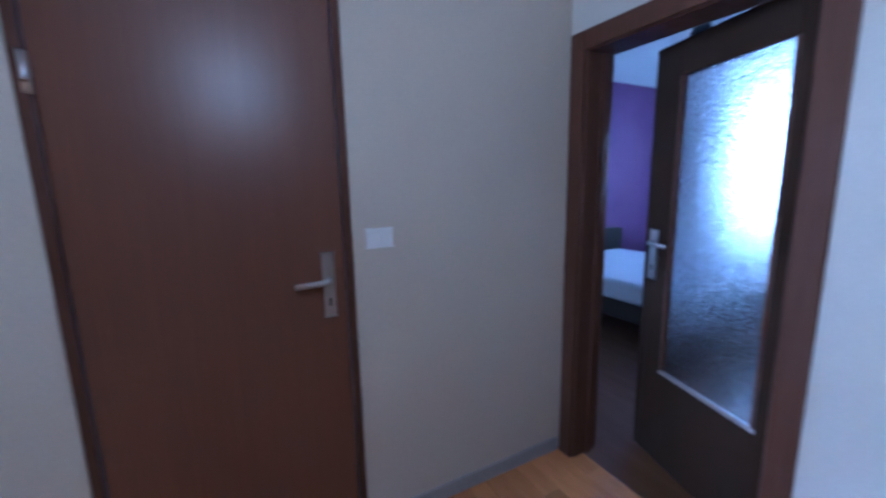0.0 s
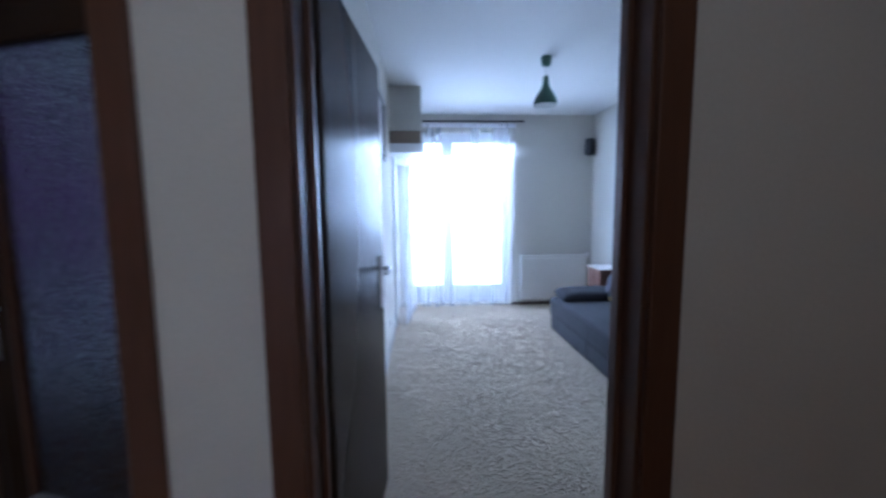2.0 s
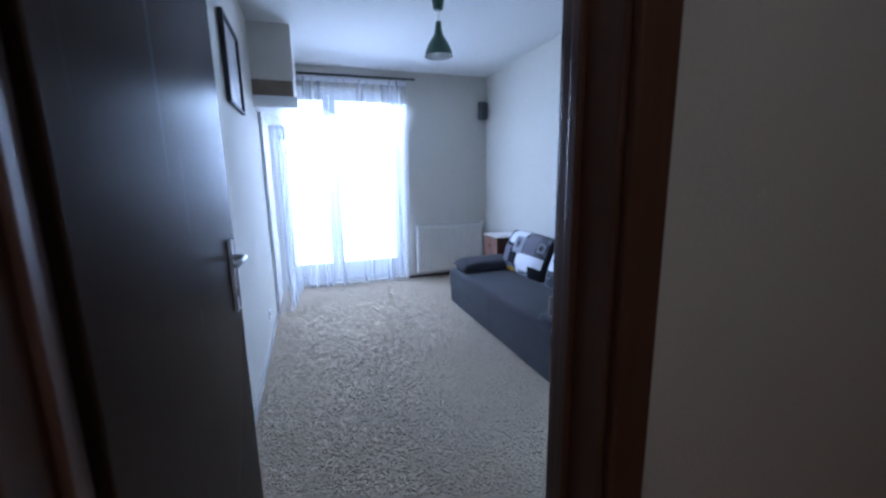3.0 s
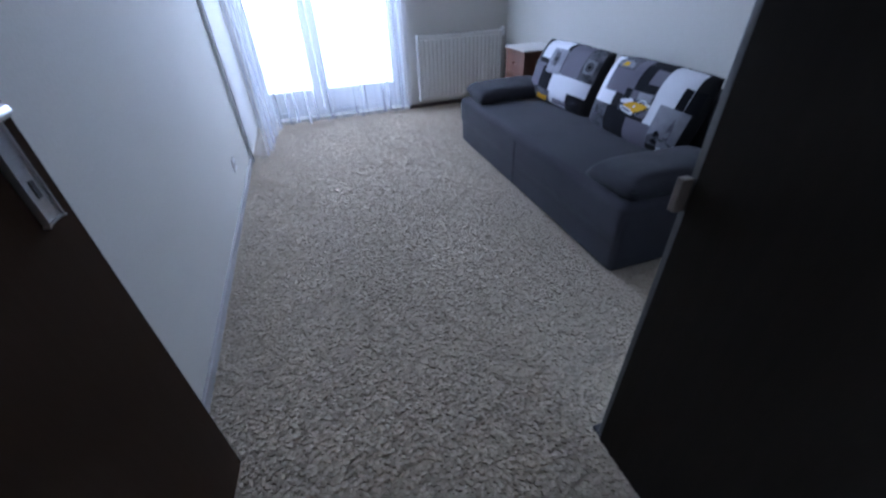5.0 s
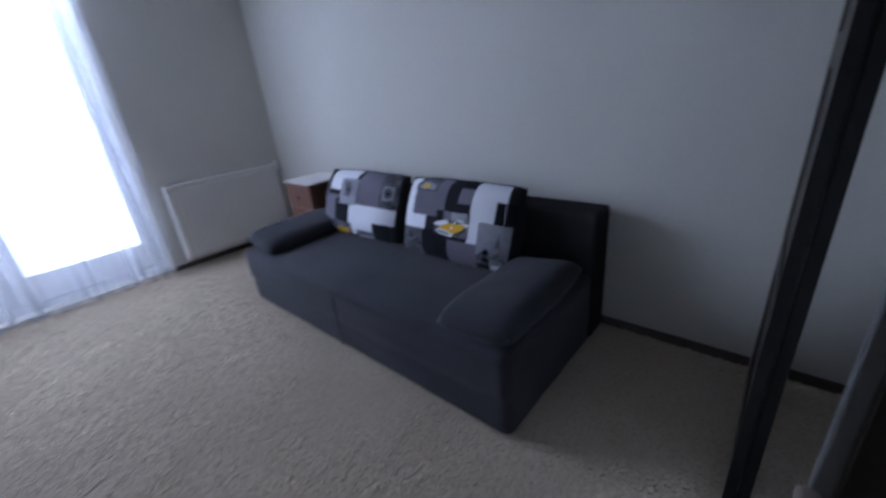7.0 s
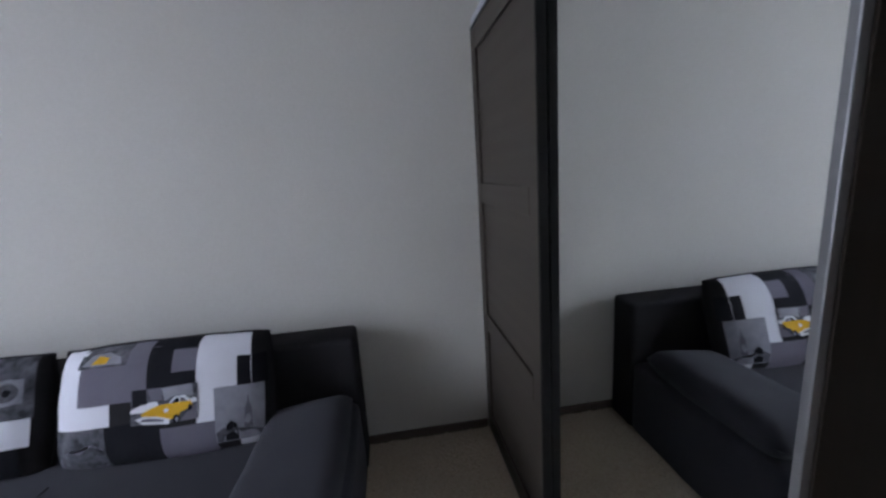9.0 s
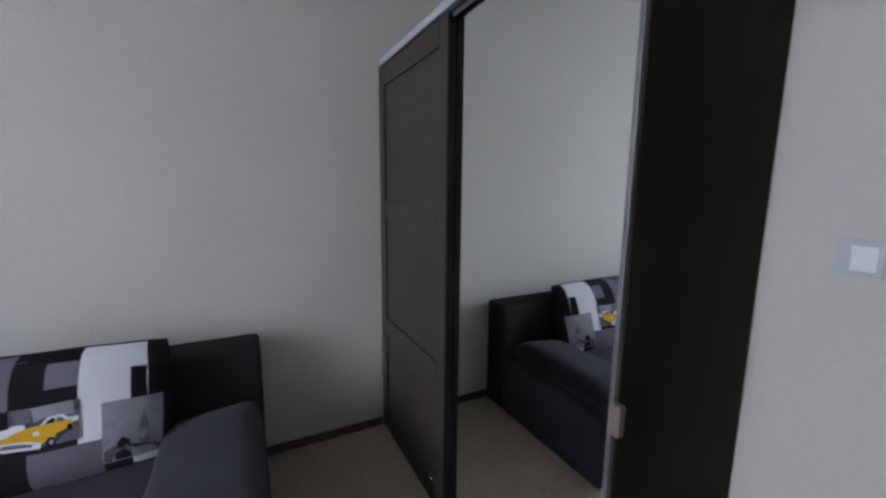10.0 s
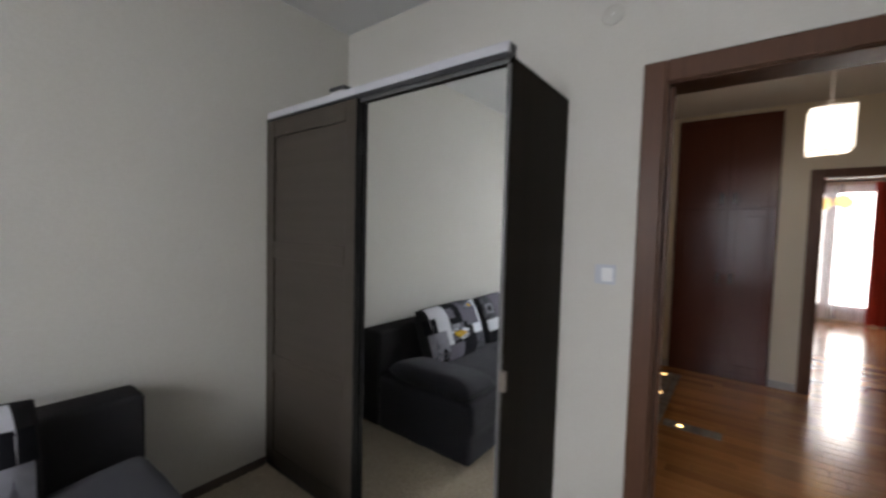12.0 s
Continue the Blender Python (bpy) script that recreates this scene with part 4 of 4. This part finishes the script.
stuffed("arm_cushion", Vector((2.10, 3.02, 0.432)), Vector((1, 0, 0)), Vector((0, math.cos(TILT), math.sin(TILT))), Vector((0, -math.sin(TILT), math.cos(TILT))), 0.64, 0.33, 0.14, SOFA_CLOTH, "charcoal loose arm cushion beside the nightstand", 6.0)


def nightstand():
    x0, x1, y0, y1, z1 = 2.333, 2.69, 3.225, 3.572, 0.672
    n = thing("nightstand", (x0 + x1) / 2, (y0 + y1) / 2, 0, "reddish wooden nightstand with a pale top beside the sofa", "nightstand")
    part("side_panel", box(x0 + 0.02, x1, y0, y0 + 0.018, 0.0, z1 - 0.03, 0.002), NIGHT_WOOD, n)
    part("side_panel", box(x0 + 0.02, x1, y1 - 0.018, y1, 0.0, z1 - 0.03, 0.002), NIGHT_WOOD, n)
    part("back_panel", box(x1 - 0.01, x1, y0 + 0.018, y1 - 0.018, 0.03, z1 - 0.03), NIGHT_WOOD, n)
    part("bottom", box(x0 + 0.02, x1 - 0.01, y0 + 0.018, y1 - 0.018, 0.05, 0.068), NIGHT_WOOD, n)
    part("top", box(x0 - 0.012, x1, y0 - 0.012, y1 + 0.012, z1 - 0.03, z1 - 0.006, 0.004), NIGHT_WOOD, n)
    part("runner", box(x0 - 0.016, x1 - 0.01, y0 - 0.014, y1 + 0.014, z1 - 0.006, z1 + 0.004, 0.003), NIGHT_TOP, n, "pale cloth cover on the top")
    d = part("drawer", box(x0, x0 + 0.02, y0 + 0.003, y1 - 0.003, 0.475, z1 - 0.034, 0.004), NIGHT_WOOD, n)
    part("knob", cyl((y0 + y1) / 2, 0.56, x0 - 0.025, x0, 0.014, 0.009, 16, "x"), NIGHT_WOOD, d, "round wooden knob", True)
    e = part("door", box(x0, x0 + 0.02, y0 + 0.003, y1 - 0.003, 0.075, 0.469, 0.004), NIGHT_WOOD, n)
    part("knob", cyl(y0 + 0.06, 0.32, x0 - 0.025, x0, 0.014, 0.009, 16, "x"), NIGHT_WOOD, e, "round wooden knob", True)


nightstand()


# ---------- wardrobe with a mirror door ----------
def wardrobe():
    x0, x1, yf, zt = 1.218, 2.70, 0.557, 1.955
    xm, ym, yb = 1.938, 0.530, 0.519
    w = thing("wardrobe", (x0 + x1) / 2, 0.27, 0, "dark wenge sliding wardrobe with one mirrored door", "wardrobe")
    part("side_panel", box(x0, x0 + 0.02, 0.004, yb, 0.0, zt - 0.02, 0.0015), WENGE_SHADED, w, "side panel in wenge darkened for shade")
    part("side_panel", box(x1 - 0.02, x1, 0.004, yb, 0.0, zt - 0.02, 0.0015), WENGE_SHADED, w)
    part("top_panel", box(x0, x1, 0.004, yb, zt - 0.02, zt - 0.002, 0.0015), WENGE_SHADED, w)
    part("bottom_panel", box(x0 + 0.02, x1 - 0.02, 0.004, yb, 0.05, 0.07), WENGE_SHADED, w)
    part("back_panel", box(x0 + 0.02, x1 - 0.02, 0.004, 0.010, 0.07, zt - 0.02), WENGE_SHADED, w)
    part("divider", box(xm - 0.01, xm + 0.01, 0.010, yb - 0.01, 0.07, zt - 0.02), WENGE_SHADED, w)
    part("plinth", box(x0 + 0.02, x1 - 0.02, yb - 0.07, yb - 0.05, 0.0, 0.05), WENGE_SHADED, w)
    t = part("top_track", box(x0, x1, yb, yf + 0.002, zt - 0.012, zt, 0.002), DARK_METAL, w, "dark upper sliding rail")
    part("track_lip", box(x0, xm, ym + 0.012, ym + 0.016, zt - 0.034, zt - 0.012, 0.001), DULL_METAL, t, "grey metal guide lip")
    part("track_lip", box(x0, xm, yf - 0.003, yf + 0.003, zt - 0.022, zt - 0.012, 0.001), DARK_METAL, t)
    part("bottom_track", box(x0, x1, yb, yf, 0.018, 0.028, 0.002), DARK_METAL, w)
    # framed wooden door, on the front track
    za, zb = 0.032, zt - 0.014
    d = part("sliding_door", box(xm + 0.012, x1, yf - 0.023, yf - 0.010, za, zb), WENGE, w, "dark framed wooden sliding door")
    for a, b in ((xm + 0.012, xm + 0.085), (x1 - 0.075, x1)):
        part("stile", box(a, b, yf - 0.010, yf, za, zb, 0.0025), WENGE, d)
    for z0, z1 in ((za, 0.12), (0.575, 0.665), (1.20, 1.29), (zb - 0.09, zb)):
        part("rail", box(xm + 0.087, x1 - 0.077, yf - 0.010, yf, z0, z1, 0.0025), WENGE, d)
    part("edge_profile", box(xm, xm + 0.012, yf - 0.024, yf + 0.003, za, zb, 0.002), EDGE_BLACK, d, "black edge profile")
    part("brush_seal", box(xm + 0.002, xm + 0.010, ym + 0.001, yf - 0.024, za, zb), EDGE_BLACK, d, "black brush strip")
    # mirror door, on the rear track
    m = part("mirror_door", box(x0 + 0.010, xm + 0.045, ym - 0.0105, ym - 0.004, za, zt - 0.030), WENGE_SHADED, w, "mirrored sliding door")
    part("mirror", box(x0 + 0.014, xm + 0.04, ym - 0.003, ym, 0.045, zt - 0.036), MIRROR, m, "clear mirror glass")
    part("edge_profile", box(x0 + 0.002, x0 + 0.014, ym - 0.0105, ym + 0.004, za, zt - 0.030, 0.002), DULL_METAL, m, "grey brushed metal edge profile")
    part("edge_profile", box(x0 + 0.016, xm, ym - 0.0105, ym + 0.004, za, 0.045, 0.002), SPEAKER_BLACK, m)
    part("stop_bracket", box(x0 - 0.022, x0 + 0.003, ym - 0.006, ym + 0.012, 0.838, 0.908, 0.003), BEIGE_PLASTIC, m, "pale bracket on the mirror door edge")
    # white board standing on the top front edge
    part("top_board", box(x0, x1, yf - 0.022, yf - 0.004, zt, zt + 0.036, 0.002), BOARD_GREY, w, "white board along the top front edge")
    part("board_end", box(x0, x0 + 0.012, yf - 0.06, yf - 0.022, zt, zt + 0.036, 0.002), DARK_METAL, w)


wardrobe()
ob = thing("small_box", 2.32, 0.33, 1.955, "small grey box lying on the wardrobe", "box")
part("body", box(2.27, 2.38, 0.27, 0.38, 1.9535, 2.095, 0.006), BASE_WOOD, ob)
part("lid", box(2.266, 2.384, 0.266, 0.384, 2.095, 2.115, 0.004), DARK_METAL, ob)


# ---------- bedroom, seen through the glazed door ----------
def bed():
    b = thing("bed", -2.4, 2.2, 0, "double bed with white bedding and a dark wooden frame", "bed")
    x0, x1, y0, y1 = -3.36, -1.36, 1.42, 3.0
    part("mattress", soft_block(x0 + 0.03, x1 - 0.03, y0 + 0.02, y1 - 0.02, 0.30, 0.485, 0.05, 0.015), BED_WHITE, b, "white covered mattress", True)
    for z0, z1, n in ((0.16, 0.32, "side_rail"),):
        part(n, box(x0, x1, y0 - 0.02, y0 + 0.015, z0, z1, 0.006), WENGE, b)
        part(n, box(x0, x1, y1 - 0.015, y1 + 0.02, z0, z1, 0.006), WENGE, b)
    part("foot_board", box(x1 - 0.015, x1 + 0.02, y0 - 0.02, y1 + 0.02, 0.16, 0.40, 0.006), WENGE, b)

    def head(u, v):
        y = y0 - 0.05 + u * (y1 - y0 + 0.1)
        top = 0.72 + 0.13 * math.sin(math.pi * u) + 0.03 * math.cos(4 * math.pi * u)
        return (x0 - 0.02, y, 0.05 + v * (top - 0.05))
    bm = surface(head, 40, 4)
    r = bmesh.ops.extrude_face_region(bm, geom=bm.faces[:])
    bmesh.ops.translate(bm, verts=[e for e in r["geom"] if isinstance(e, bmesh.types.BMVert)], vec=(0.045, 0, 0))
    part("headboard", bm, WENGE, b, "curved dark headboard")
    for x in (x0 + 0.05, x1 - 0.05):
        for y in (y0 + 0.03, y1 - 0.03):
            part("leg", box(x - 0.03, x + 0.03, y - 0.03, y + 0.03, 0, 0.17, 0.004), WENGE, b)


bed()


def bedroom_lamp():
    x, y = -1.75, 1.75
    l = thing("ceiling_lamp", x, y, ZC, "small dark bedroom ceiling lamp", "ceiling lamp")
    part("base", lathe(x, y, [(0.0, ZC), (0.05, ZC), (0.05, ZC - 0.02), (0.0, ZC - 0.03)]), DARK_METAL, l, "", True)
    part("shade", lathe(x, y, [(0.02, ZC - 0.03), (0.05, ZC - 0.06), (0.08, ZC - 0.14), (0.075, ZC - 0.14), (0.04, ZC - 0.06), (0.0, ZC - 0.05)]), DARK_METAL, l, "", True)


bedroom_lamp()


# ---------- hall ----------
def fitted_cupboard():
    x0, x1, y, zt, zm = 0.335, 1.148, HS, 2.538, 1.65
    c = thing("fitted_cupboard", (x0 + x1) / 2, HS, 0, "tall dark mahogany four-door cupboard set in the hall wall", "cupboard")
    part("carcass", box(x0 + 0.004, x1 - 0.004, y - 0.14, y - 0.005, 0.0, zt - 0.004), CABINET_WOOD, c)
    part("plinth", box(x0 + 0.004, x1 - 0.004, y - 0.005, y + 0.01, 0.0, 0.07, 0.002), CABINET_WOOD, c)
    xm = (x0 + x1) / 2 - 0.03
    for a, b, hx in ((x0 + 0.006, xm - 0.003, xm - 0.05), (xm + 0.003, x1 - 0.006, xm + 0.05)):
        for z0, z1, hz in ((0.075, zm - 0.004, 0.98), (zm + 0.004, zt - 0.008, zm + 0.10)):
            d = part("door", box(a, b, y - 0.005, y + 0.018, z0, z1, 0.003), CABINET_WOOD, c)
            for p in ((a, a + 0.07, z0, z1), (b - 0.07, b, z0, z1), (a + 0.07, b - 0.07, z0, z0 + 0.07), (a + 0.07, b - 0.07, z1 - 0.07, z1)):
                part("moulding", box(p[0], p[1], y + 0.018, y + 0.026, p[2], p[3], 0.003), CABINET_WOOD, d)
            part("handle", tube([(hx, y + 0.026, hz - 0.045), (hx, y + 0.05, hz - 0.04), (hx, y + 0.05, hz + 0.04), (hx, y + 0.026, hz + 0.045)], 0.0055), CHROME, d, "small metal bow handle", True)


fitted_cupboard()


def hall_lamp():
    x, y, z0, z1, w = 0.22, -1.5, 1.89, 2.135, 0.092
    l = thing("hall_pendant_lamp", x, y, HC, "lit white square paper pendant lamp in the hall", "ceiling lamp")
    part("canopy", lathe(x, y, [(0.0, HC), (0.045, HC), (0.04, HC - 0.03), (0.0, HC - 0.035)]), WHITE_PLASTIC, l, "", True)
    part("cord", tube([(x, y, HC - 0.03), (x, y, z1 + 0.03), (x, y, z1 - 0.06)], 0.004), WHITE_PLASTIC, l)
    bm = bmesh.new()
    n = 10
    for k in range(4):
        a0, a1 = math.pi / 4 + k * math.pi / 2, math.pi / 4 + (k + 1) * math.pi / 2
        p0, p1 = Vector((math.cos(a0), math.sin(a0), 0)) * w * 1.414, Vector((math.cos(a1), math.sin(a1), 0)) * w * 1.414
        for i in range(n):
            q = []
            for u, zz in ((i / n, z0), ((i + 1) / n, z0), ((i + 1) / n, z1), (i / n, z1)):
                p = p0.lerp(p1, u)
                q.append(bm.verts.new((x + p.x, y + p.y, zz + 0.006 * math.sin(3 * u + k))))
            bm.faces.new(q)
    bmesh.ops.remove_doubles(bm, verts=bm.verts, dist=0.0005)
    s = part("shade", bm, SHADE, l, "glowing white paper shade")
    s.visible_shadow = False
    for zz in (z0, z1):
        for dx, dy, lx, ly in ((-w, 0, 0.003, w), (w, 0, 0.003, w), (0, -w, w, 0.003), (0, w, w, 0.003)):
            part("rim", box(x + dx - lx, x + dx + lx, y + dy - ly, y + dy + ly, zz - 0.003, zz + 0.003), WHITE_PLASTIC, s)


hall_lamp()


def spot(x, y):
    s = thing("floor_spotlight", x, y, 0.004, "small lit amber spotlight sunk in the hall floor", "floor light", "hall floor lights")
    part("ring", lathe(x, y, [(0.022, 0.002), (0.036, 0.002), (0.036, 0.009), (0.024, 0.010), (0.022, 0.006)], 20), CHROME, s, "", True)
    part("lens", cyl(x, y, 0.002, 0.007, 0.0215, seg=18), SPOT, s, "glowing lens")


for p in ((1.06, -1.62), (1.10, -2.15), (1.14, -2.68), (0.88, -1.56)):
    spot(*p)

# ---------- living room, seen across the hall ----------
drape("sheer_curtain", [(-1.45, -7.52), (0.25, -7.52)], 0.03, 2.32, 14, 0.03, SHEER, "white sheer curtain before the living room window", seed=21)
drape("red_curtain", [(-1.90, -7.44), (-1.06, -7.44)], 0.02, 2.32, 9, 0.04, RED_CLOTH, "heavy red curtain drawn aside in the living room", seed=22)
drape("red_curtain", [(0.22, -7.44), (0.6, -7.44)], 0.02, 2.32, 5, 0.04, RED_CLOTH, "heavy red curtain gathered at the window", seed=23)


def living_rod():
    r = thing("curtain_rod", -0.6, -7.46, 2.36, "dark living room curtain rod", "curtain rod")
    part("pole", cyl(-7.46, 2.35, -2.0, 0.75, 0.012, seg=14, axis="x"), DARK_METAL, r, "", True)
    for x in (-1.85, 0.7):
        part("bracket", tube([(x, -7.6, 2.35), (x, -7.46, 2.35)], 0.008), DARK_METAL, r)


living_rod()


def chandelier():
    x, y, z = -0.22, -5.5, 1.93
    c = thing("chandelier", x, y, HC, "lit multi-bulb chandelier in the living room", "ceiling lamp")
    part("canopy", lathe(x, y, [(0.0, HC), (0.06, HC), (0.05, HC - 0.03), (0.0, HC - 0.04)]), CHROME, c, "", True)
    part("stem", cyl(x, y, z - 0.05, HC - 0.03, 0.008, seg=10), CHROME, c)
    for k in range(6):
        a = 2 * math.pi * k / 6 + 0.3
        ex, ey = x + 0.26 * math.cos(a), y + 0.26 * math.sin(a)
        arm = part("arm", tube([(x, y, z - 0.03), (x + 0.15 * math.cos(a), y + 0.15 * math.sin(a), z - 0.08), (ex, ey, z - 0.04), (ex, ey, z - 0.02)], 0.006), CHROME, c, "", True)
        bm = bmesh.new()
        bmesh.ops.create_uvsphere(bm, u_segments=16, v_segments=10, radius=0.08)
        bmesh.ops.translate(bm, verts=bm.verts, vec=(ex, ey, z - 0.06))
        part("globe", bm, BULB, arm, "glowing glass globe", True)


chandelier()


# ---------- carpet pile ----------
def carpet_pile():
    """Looped shag pile: short leaning tufts over the whole room floor."""
    rng = np.random.default_rng(5)
    step = 0.0102
    xs, ys = np.arange(0.018, XE - 0.016, step), np.arange(-0.075, YN - 0.012, step)
    gx, gy = np.meshgrid(xs, ys)
    p = np.stack([gx.ravel(), gy.ravel()], 1)
    p += rng.uniform(-0.006, 0.006, p.shape)
    door = (p[:, 1] > 0.004) | ((p[:, 0] > 0.06) & (p[:, 0] < 0.835))
    hid = (p[:, 0] > 1.30) & (p[:, 1] < 0.40)
    p = p[door & ~hid]
    n = len(p)
    def field(cell):
        """Smooth random field over the plan, 0 to 1, with lumps about two cells across."""
        g = rng.uniform(0, 1, (int(3.2 / cell) + 4, int(4.9 / cell) + 4))
        a, b = (p[:, 0] + 0.1) / cell, (p[:, 1] + 0.2) / cell
        i, j = a.astype(int), b.astype(int)
        u, v = a - i, b - j
        u, v = u * u * (3 - 2 * u), v * v * (3 - 2 * v)
        return (g[i, j] * (1 - u) + g[i + 1, j] * u) * (1 - v) + (g[i, j + 1] * (1 - u) + g[i + 1, j + 1] * u) * v

    clump = 0.6 * field(0.011) + 0.4 * field(0.03)
    h = 0.011 + 0.0036 * np.clip((clump - 0.25) / 0.5, 0, 1) + rng.uniform(0, 0.0025, n)
    ang = rng.uniform(0, 2 * np.pi, n)
    r = rng.uniform(0.0072, 0.0096, n)
    lean = rng.uniform(0.001, 0.009, n)
    la = rng.uniform(0, 2 * np.pi, n)
    base = np.zeros((n, 8, 3))
    for k in range(4):
        a = ang + k * np.pi / 2
        base[:, k, 0] = p[:, 0] + r * np.cos(a)
        base[:, k, 1] = p[:, 1] + r * np.sin(a)
        base[:, k, 2] = -0.004
        base[:, 4 + k, 0] = p[:, 0] + 0.80 * r * np.cos(a + 0.5) + lean * np.cos(la)
        base[:, 4 + k, 1] = p[:, 1] + 0.80 * r * np.sin(a + 0.5) + lean * np.sin(la)
        base[:, 4 + k, 2] = h + 0.0018 * np.cos(a - la)
    quad = np.array([[0, 1, 5, 4], [1, 2, 6, 5], [2, 3, 7, 6], [3, 0, 4, 7], [4, 5, 6, 7]])
    f = (np.arange(n)[:, None, None] * 8 + quad[None]).reshape(-1, 4)
    me = bpy.data.meshes.new("carpet_pile")
    me.from_pydata(base.reshape(-1, 3).tolist(), [], f.tolist())
    me.materials.append(PILE)
    tagged(new("carpet_pile", me), "thick beige-grey shag carpet pile", "carpet", "", "stuff")


def pile_material():
    m = bpy.data.materials.new("shag_pile")
    m.use_nodes = True
    nt = m.node_tree
    p = nt.nodes["Principled BSDF"]
    geo = nt.nodes.new("ShaderNodeNewGeometry")
    vec = mapped(nt, (1, 1, 1))
    f2 = noise_fac(nt, vec, 2.2, 5.0)
    f = mix_fac(nt, geo.outputs["Random Per Island"], f2, 0.55)
    col = ramp_pair(nt, f, (0.52, 0.44, 0.335), (0.42, 0.35, 0.265))
    nt.links.new(col, p.inputs["Base Color"])
    p.inputs["Roughness"].default_value = 1.0
    p.inputs["Specular IOR Level"].default_value = 0.05
    p.inputs["Sheen Weight"].default_value = 0.2
    return m


PILE = pile_material()
carpet_pile()


# ---------- parquet ----------
def plank_mesh(length, width):
    bm = box(0, length - 0.0015, 0, width - 0.0015, -0.012, 0.0, 0.0008, 1)
    bmesh.ops.recalc_face_normals(bm, faces=bm.faces)
    me = bpy.data.meshes.new("plank")
    bm.to_mesh(me)
    bm.free()
    me.materials.append(PARQUET)
    return me


def lay_planks(parent, x0, x1, y0, y1, length, width, seed):
    """Strips laid along x with staggered ends, each its own piece."""
    rnd = random.Random(seed)
    meshes = {}
    y = y0
    while y < y1 - 0.005:
        w = min(width, y1 - y)
        x = x0
        first = True
        while x < x1 - 0.01:
            full = length * rnd.choice((0.8, 1.0, 1.2))
            ln = min(rnd.choice((0.35, 0.6, 0.85)) * length if first else full, x1 - x)
            first = False
            key = (round(ln, 3), round(w, 3))
            if key not in meshes:
                meshes[key] = plank_mesh(*key)
            o = new("plank", meshes[key])
            o.location = (x, y, rnd.uniform(-0.0004, 0.0002))
            o.parent = parent
            x += ln
        y += w


def lay_joined(name, x0, x1, y0, y1, length, width, seed):
    rnd = random.Random(seed)
    verts, faces = [], []
    y = y0
    while y < y1 - 0.005:
        w = min(width, y1 - y)
        x = x0 - rnd.uniform(0, length)
        while x < x1 - 0.01:
            a, b = max(x, x0), min(x + length, x1)
            if b - a > 0.02:
                i = len(verts)
                z = rnd.uniform(-0.0004, 0.0002)
                verts += [(a, y, z), (b - 0.0015, y, z), (b - 0.0015, y + w - 0.0015, z), (a, y + w - 0.0015, z), (a, y, -0.012), (b - 0.0015, y, -0.012), (b - 0.0015, y + w - 0.0015, -0.012), (a, y + w - 0.0015, -0.012)]
                faces += [(i, i + 1, i + 2, i + 3), (i, i + 4, i + 5, i + 1), (i + 1, i + 5, i + 6, i + 2), (i + 2, i + 6, i + 7, i + 3), (i + 3, i + 7, i + 4, i)]
            x += length
        y += w
    me = bpy.data.meshes.new(name)
    me.from_pydata(verts, [], faces)
    me.materials.append(PARQUET_FAR)
    return me


def far_parquet():
    m = bpy.data.materials.new("oak_parquet_far")
    m.use_nodes = True
    nt = m.node_tree
    p = nt.nodes["Principled BSDF"]
    geo = nt.nodes.new("ShaderNodeNewGeometry")
    vec = mapped(nt, (1.2, 14, 14))
    f = mix_fac(nt, noise_fac(nt, vec, 6.0), geo.outputs["Random Per Island"], 0.6)
    nt.links.new(ramp_pair(nt, f, (0.58, 0.27, 0.095), (0.30, 0.115, 0.035)), p.inputs["Base Color"])
    p.inputs["Roughness"].default_value = 0.24
    p.inputs["Coat Weight"].default_value = 0.7
    p.inputs["Coat Roughness"].default_value = 0.14
    return m


PARQUET_FAR = far_parquet()
lay_planks(hall_floor, HW, HE, HS - 0.15, -0.08, 0.62, 0.09, 31)
lf = new("planks", lay_joined("planks", -3.05, 1.6, -7.6, HS - 0.15, 0.62, 0.09, 32))
lf.parent = living_floor
lf["kind"] = "stuff"

# stone mosaic strip with the spotlights, a little above the boards
ms = thing("mosaic_strip", 1.0, -1.9, 0.0, "L-shaped strip of grey stone mosaic in the hall floor", "floor inlay")
ms["kind"] = "structure"
_r = random.Random(8)
_tile = box(-0.028, 0.028, -0.028, 0.028, 0.0, 0.005, 0.0015, 1)
_me = bpy.data.meshes.new("tile")
_tile.to_mesh(_me)
_tile.free()
_me.materials.append(MOSAIC)
cells = [(0.66 + 0.06 * i, -1.60 + 0.06 * j) for i in range(6) for j in range(2)] + [(1.03 + 0.06 * i, -1.54 - 0.06 * j) for i in range(3) for j in range(21)]
for cx, cy in cells:
    o = new("tile", _me)
    o.parent = ms
    o.location = Vector((cx, cy, 0.0005)) - Vector(ms.location)
    o.rotation_euler = (0, 0, _r.choice((0, math.pi / 2)) + _r.uniform(-0.03, 0.03))
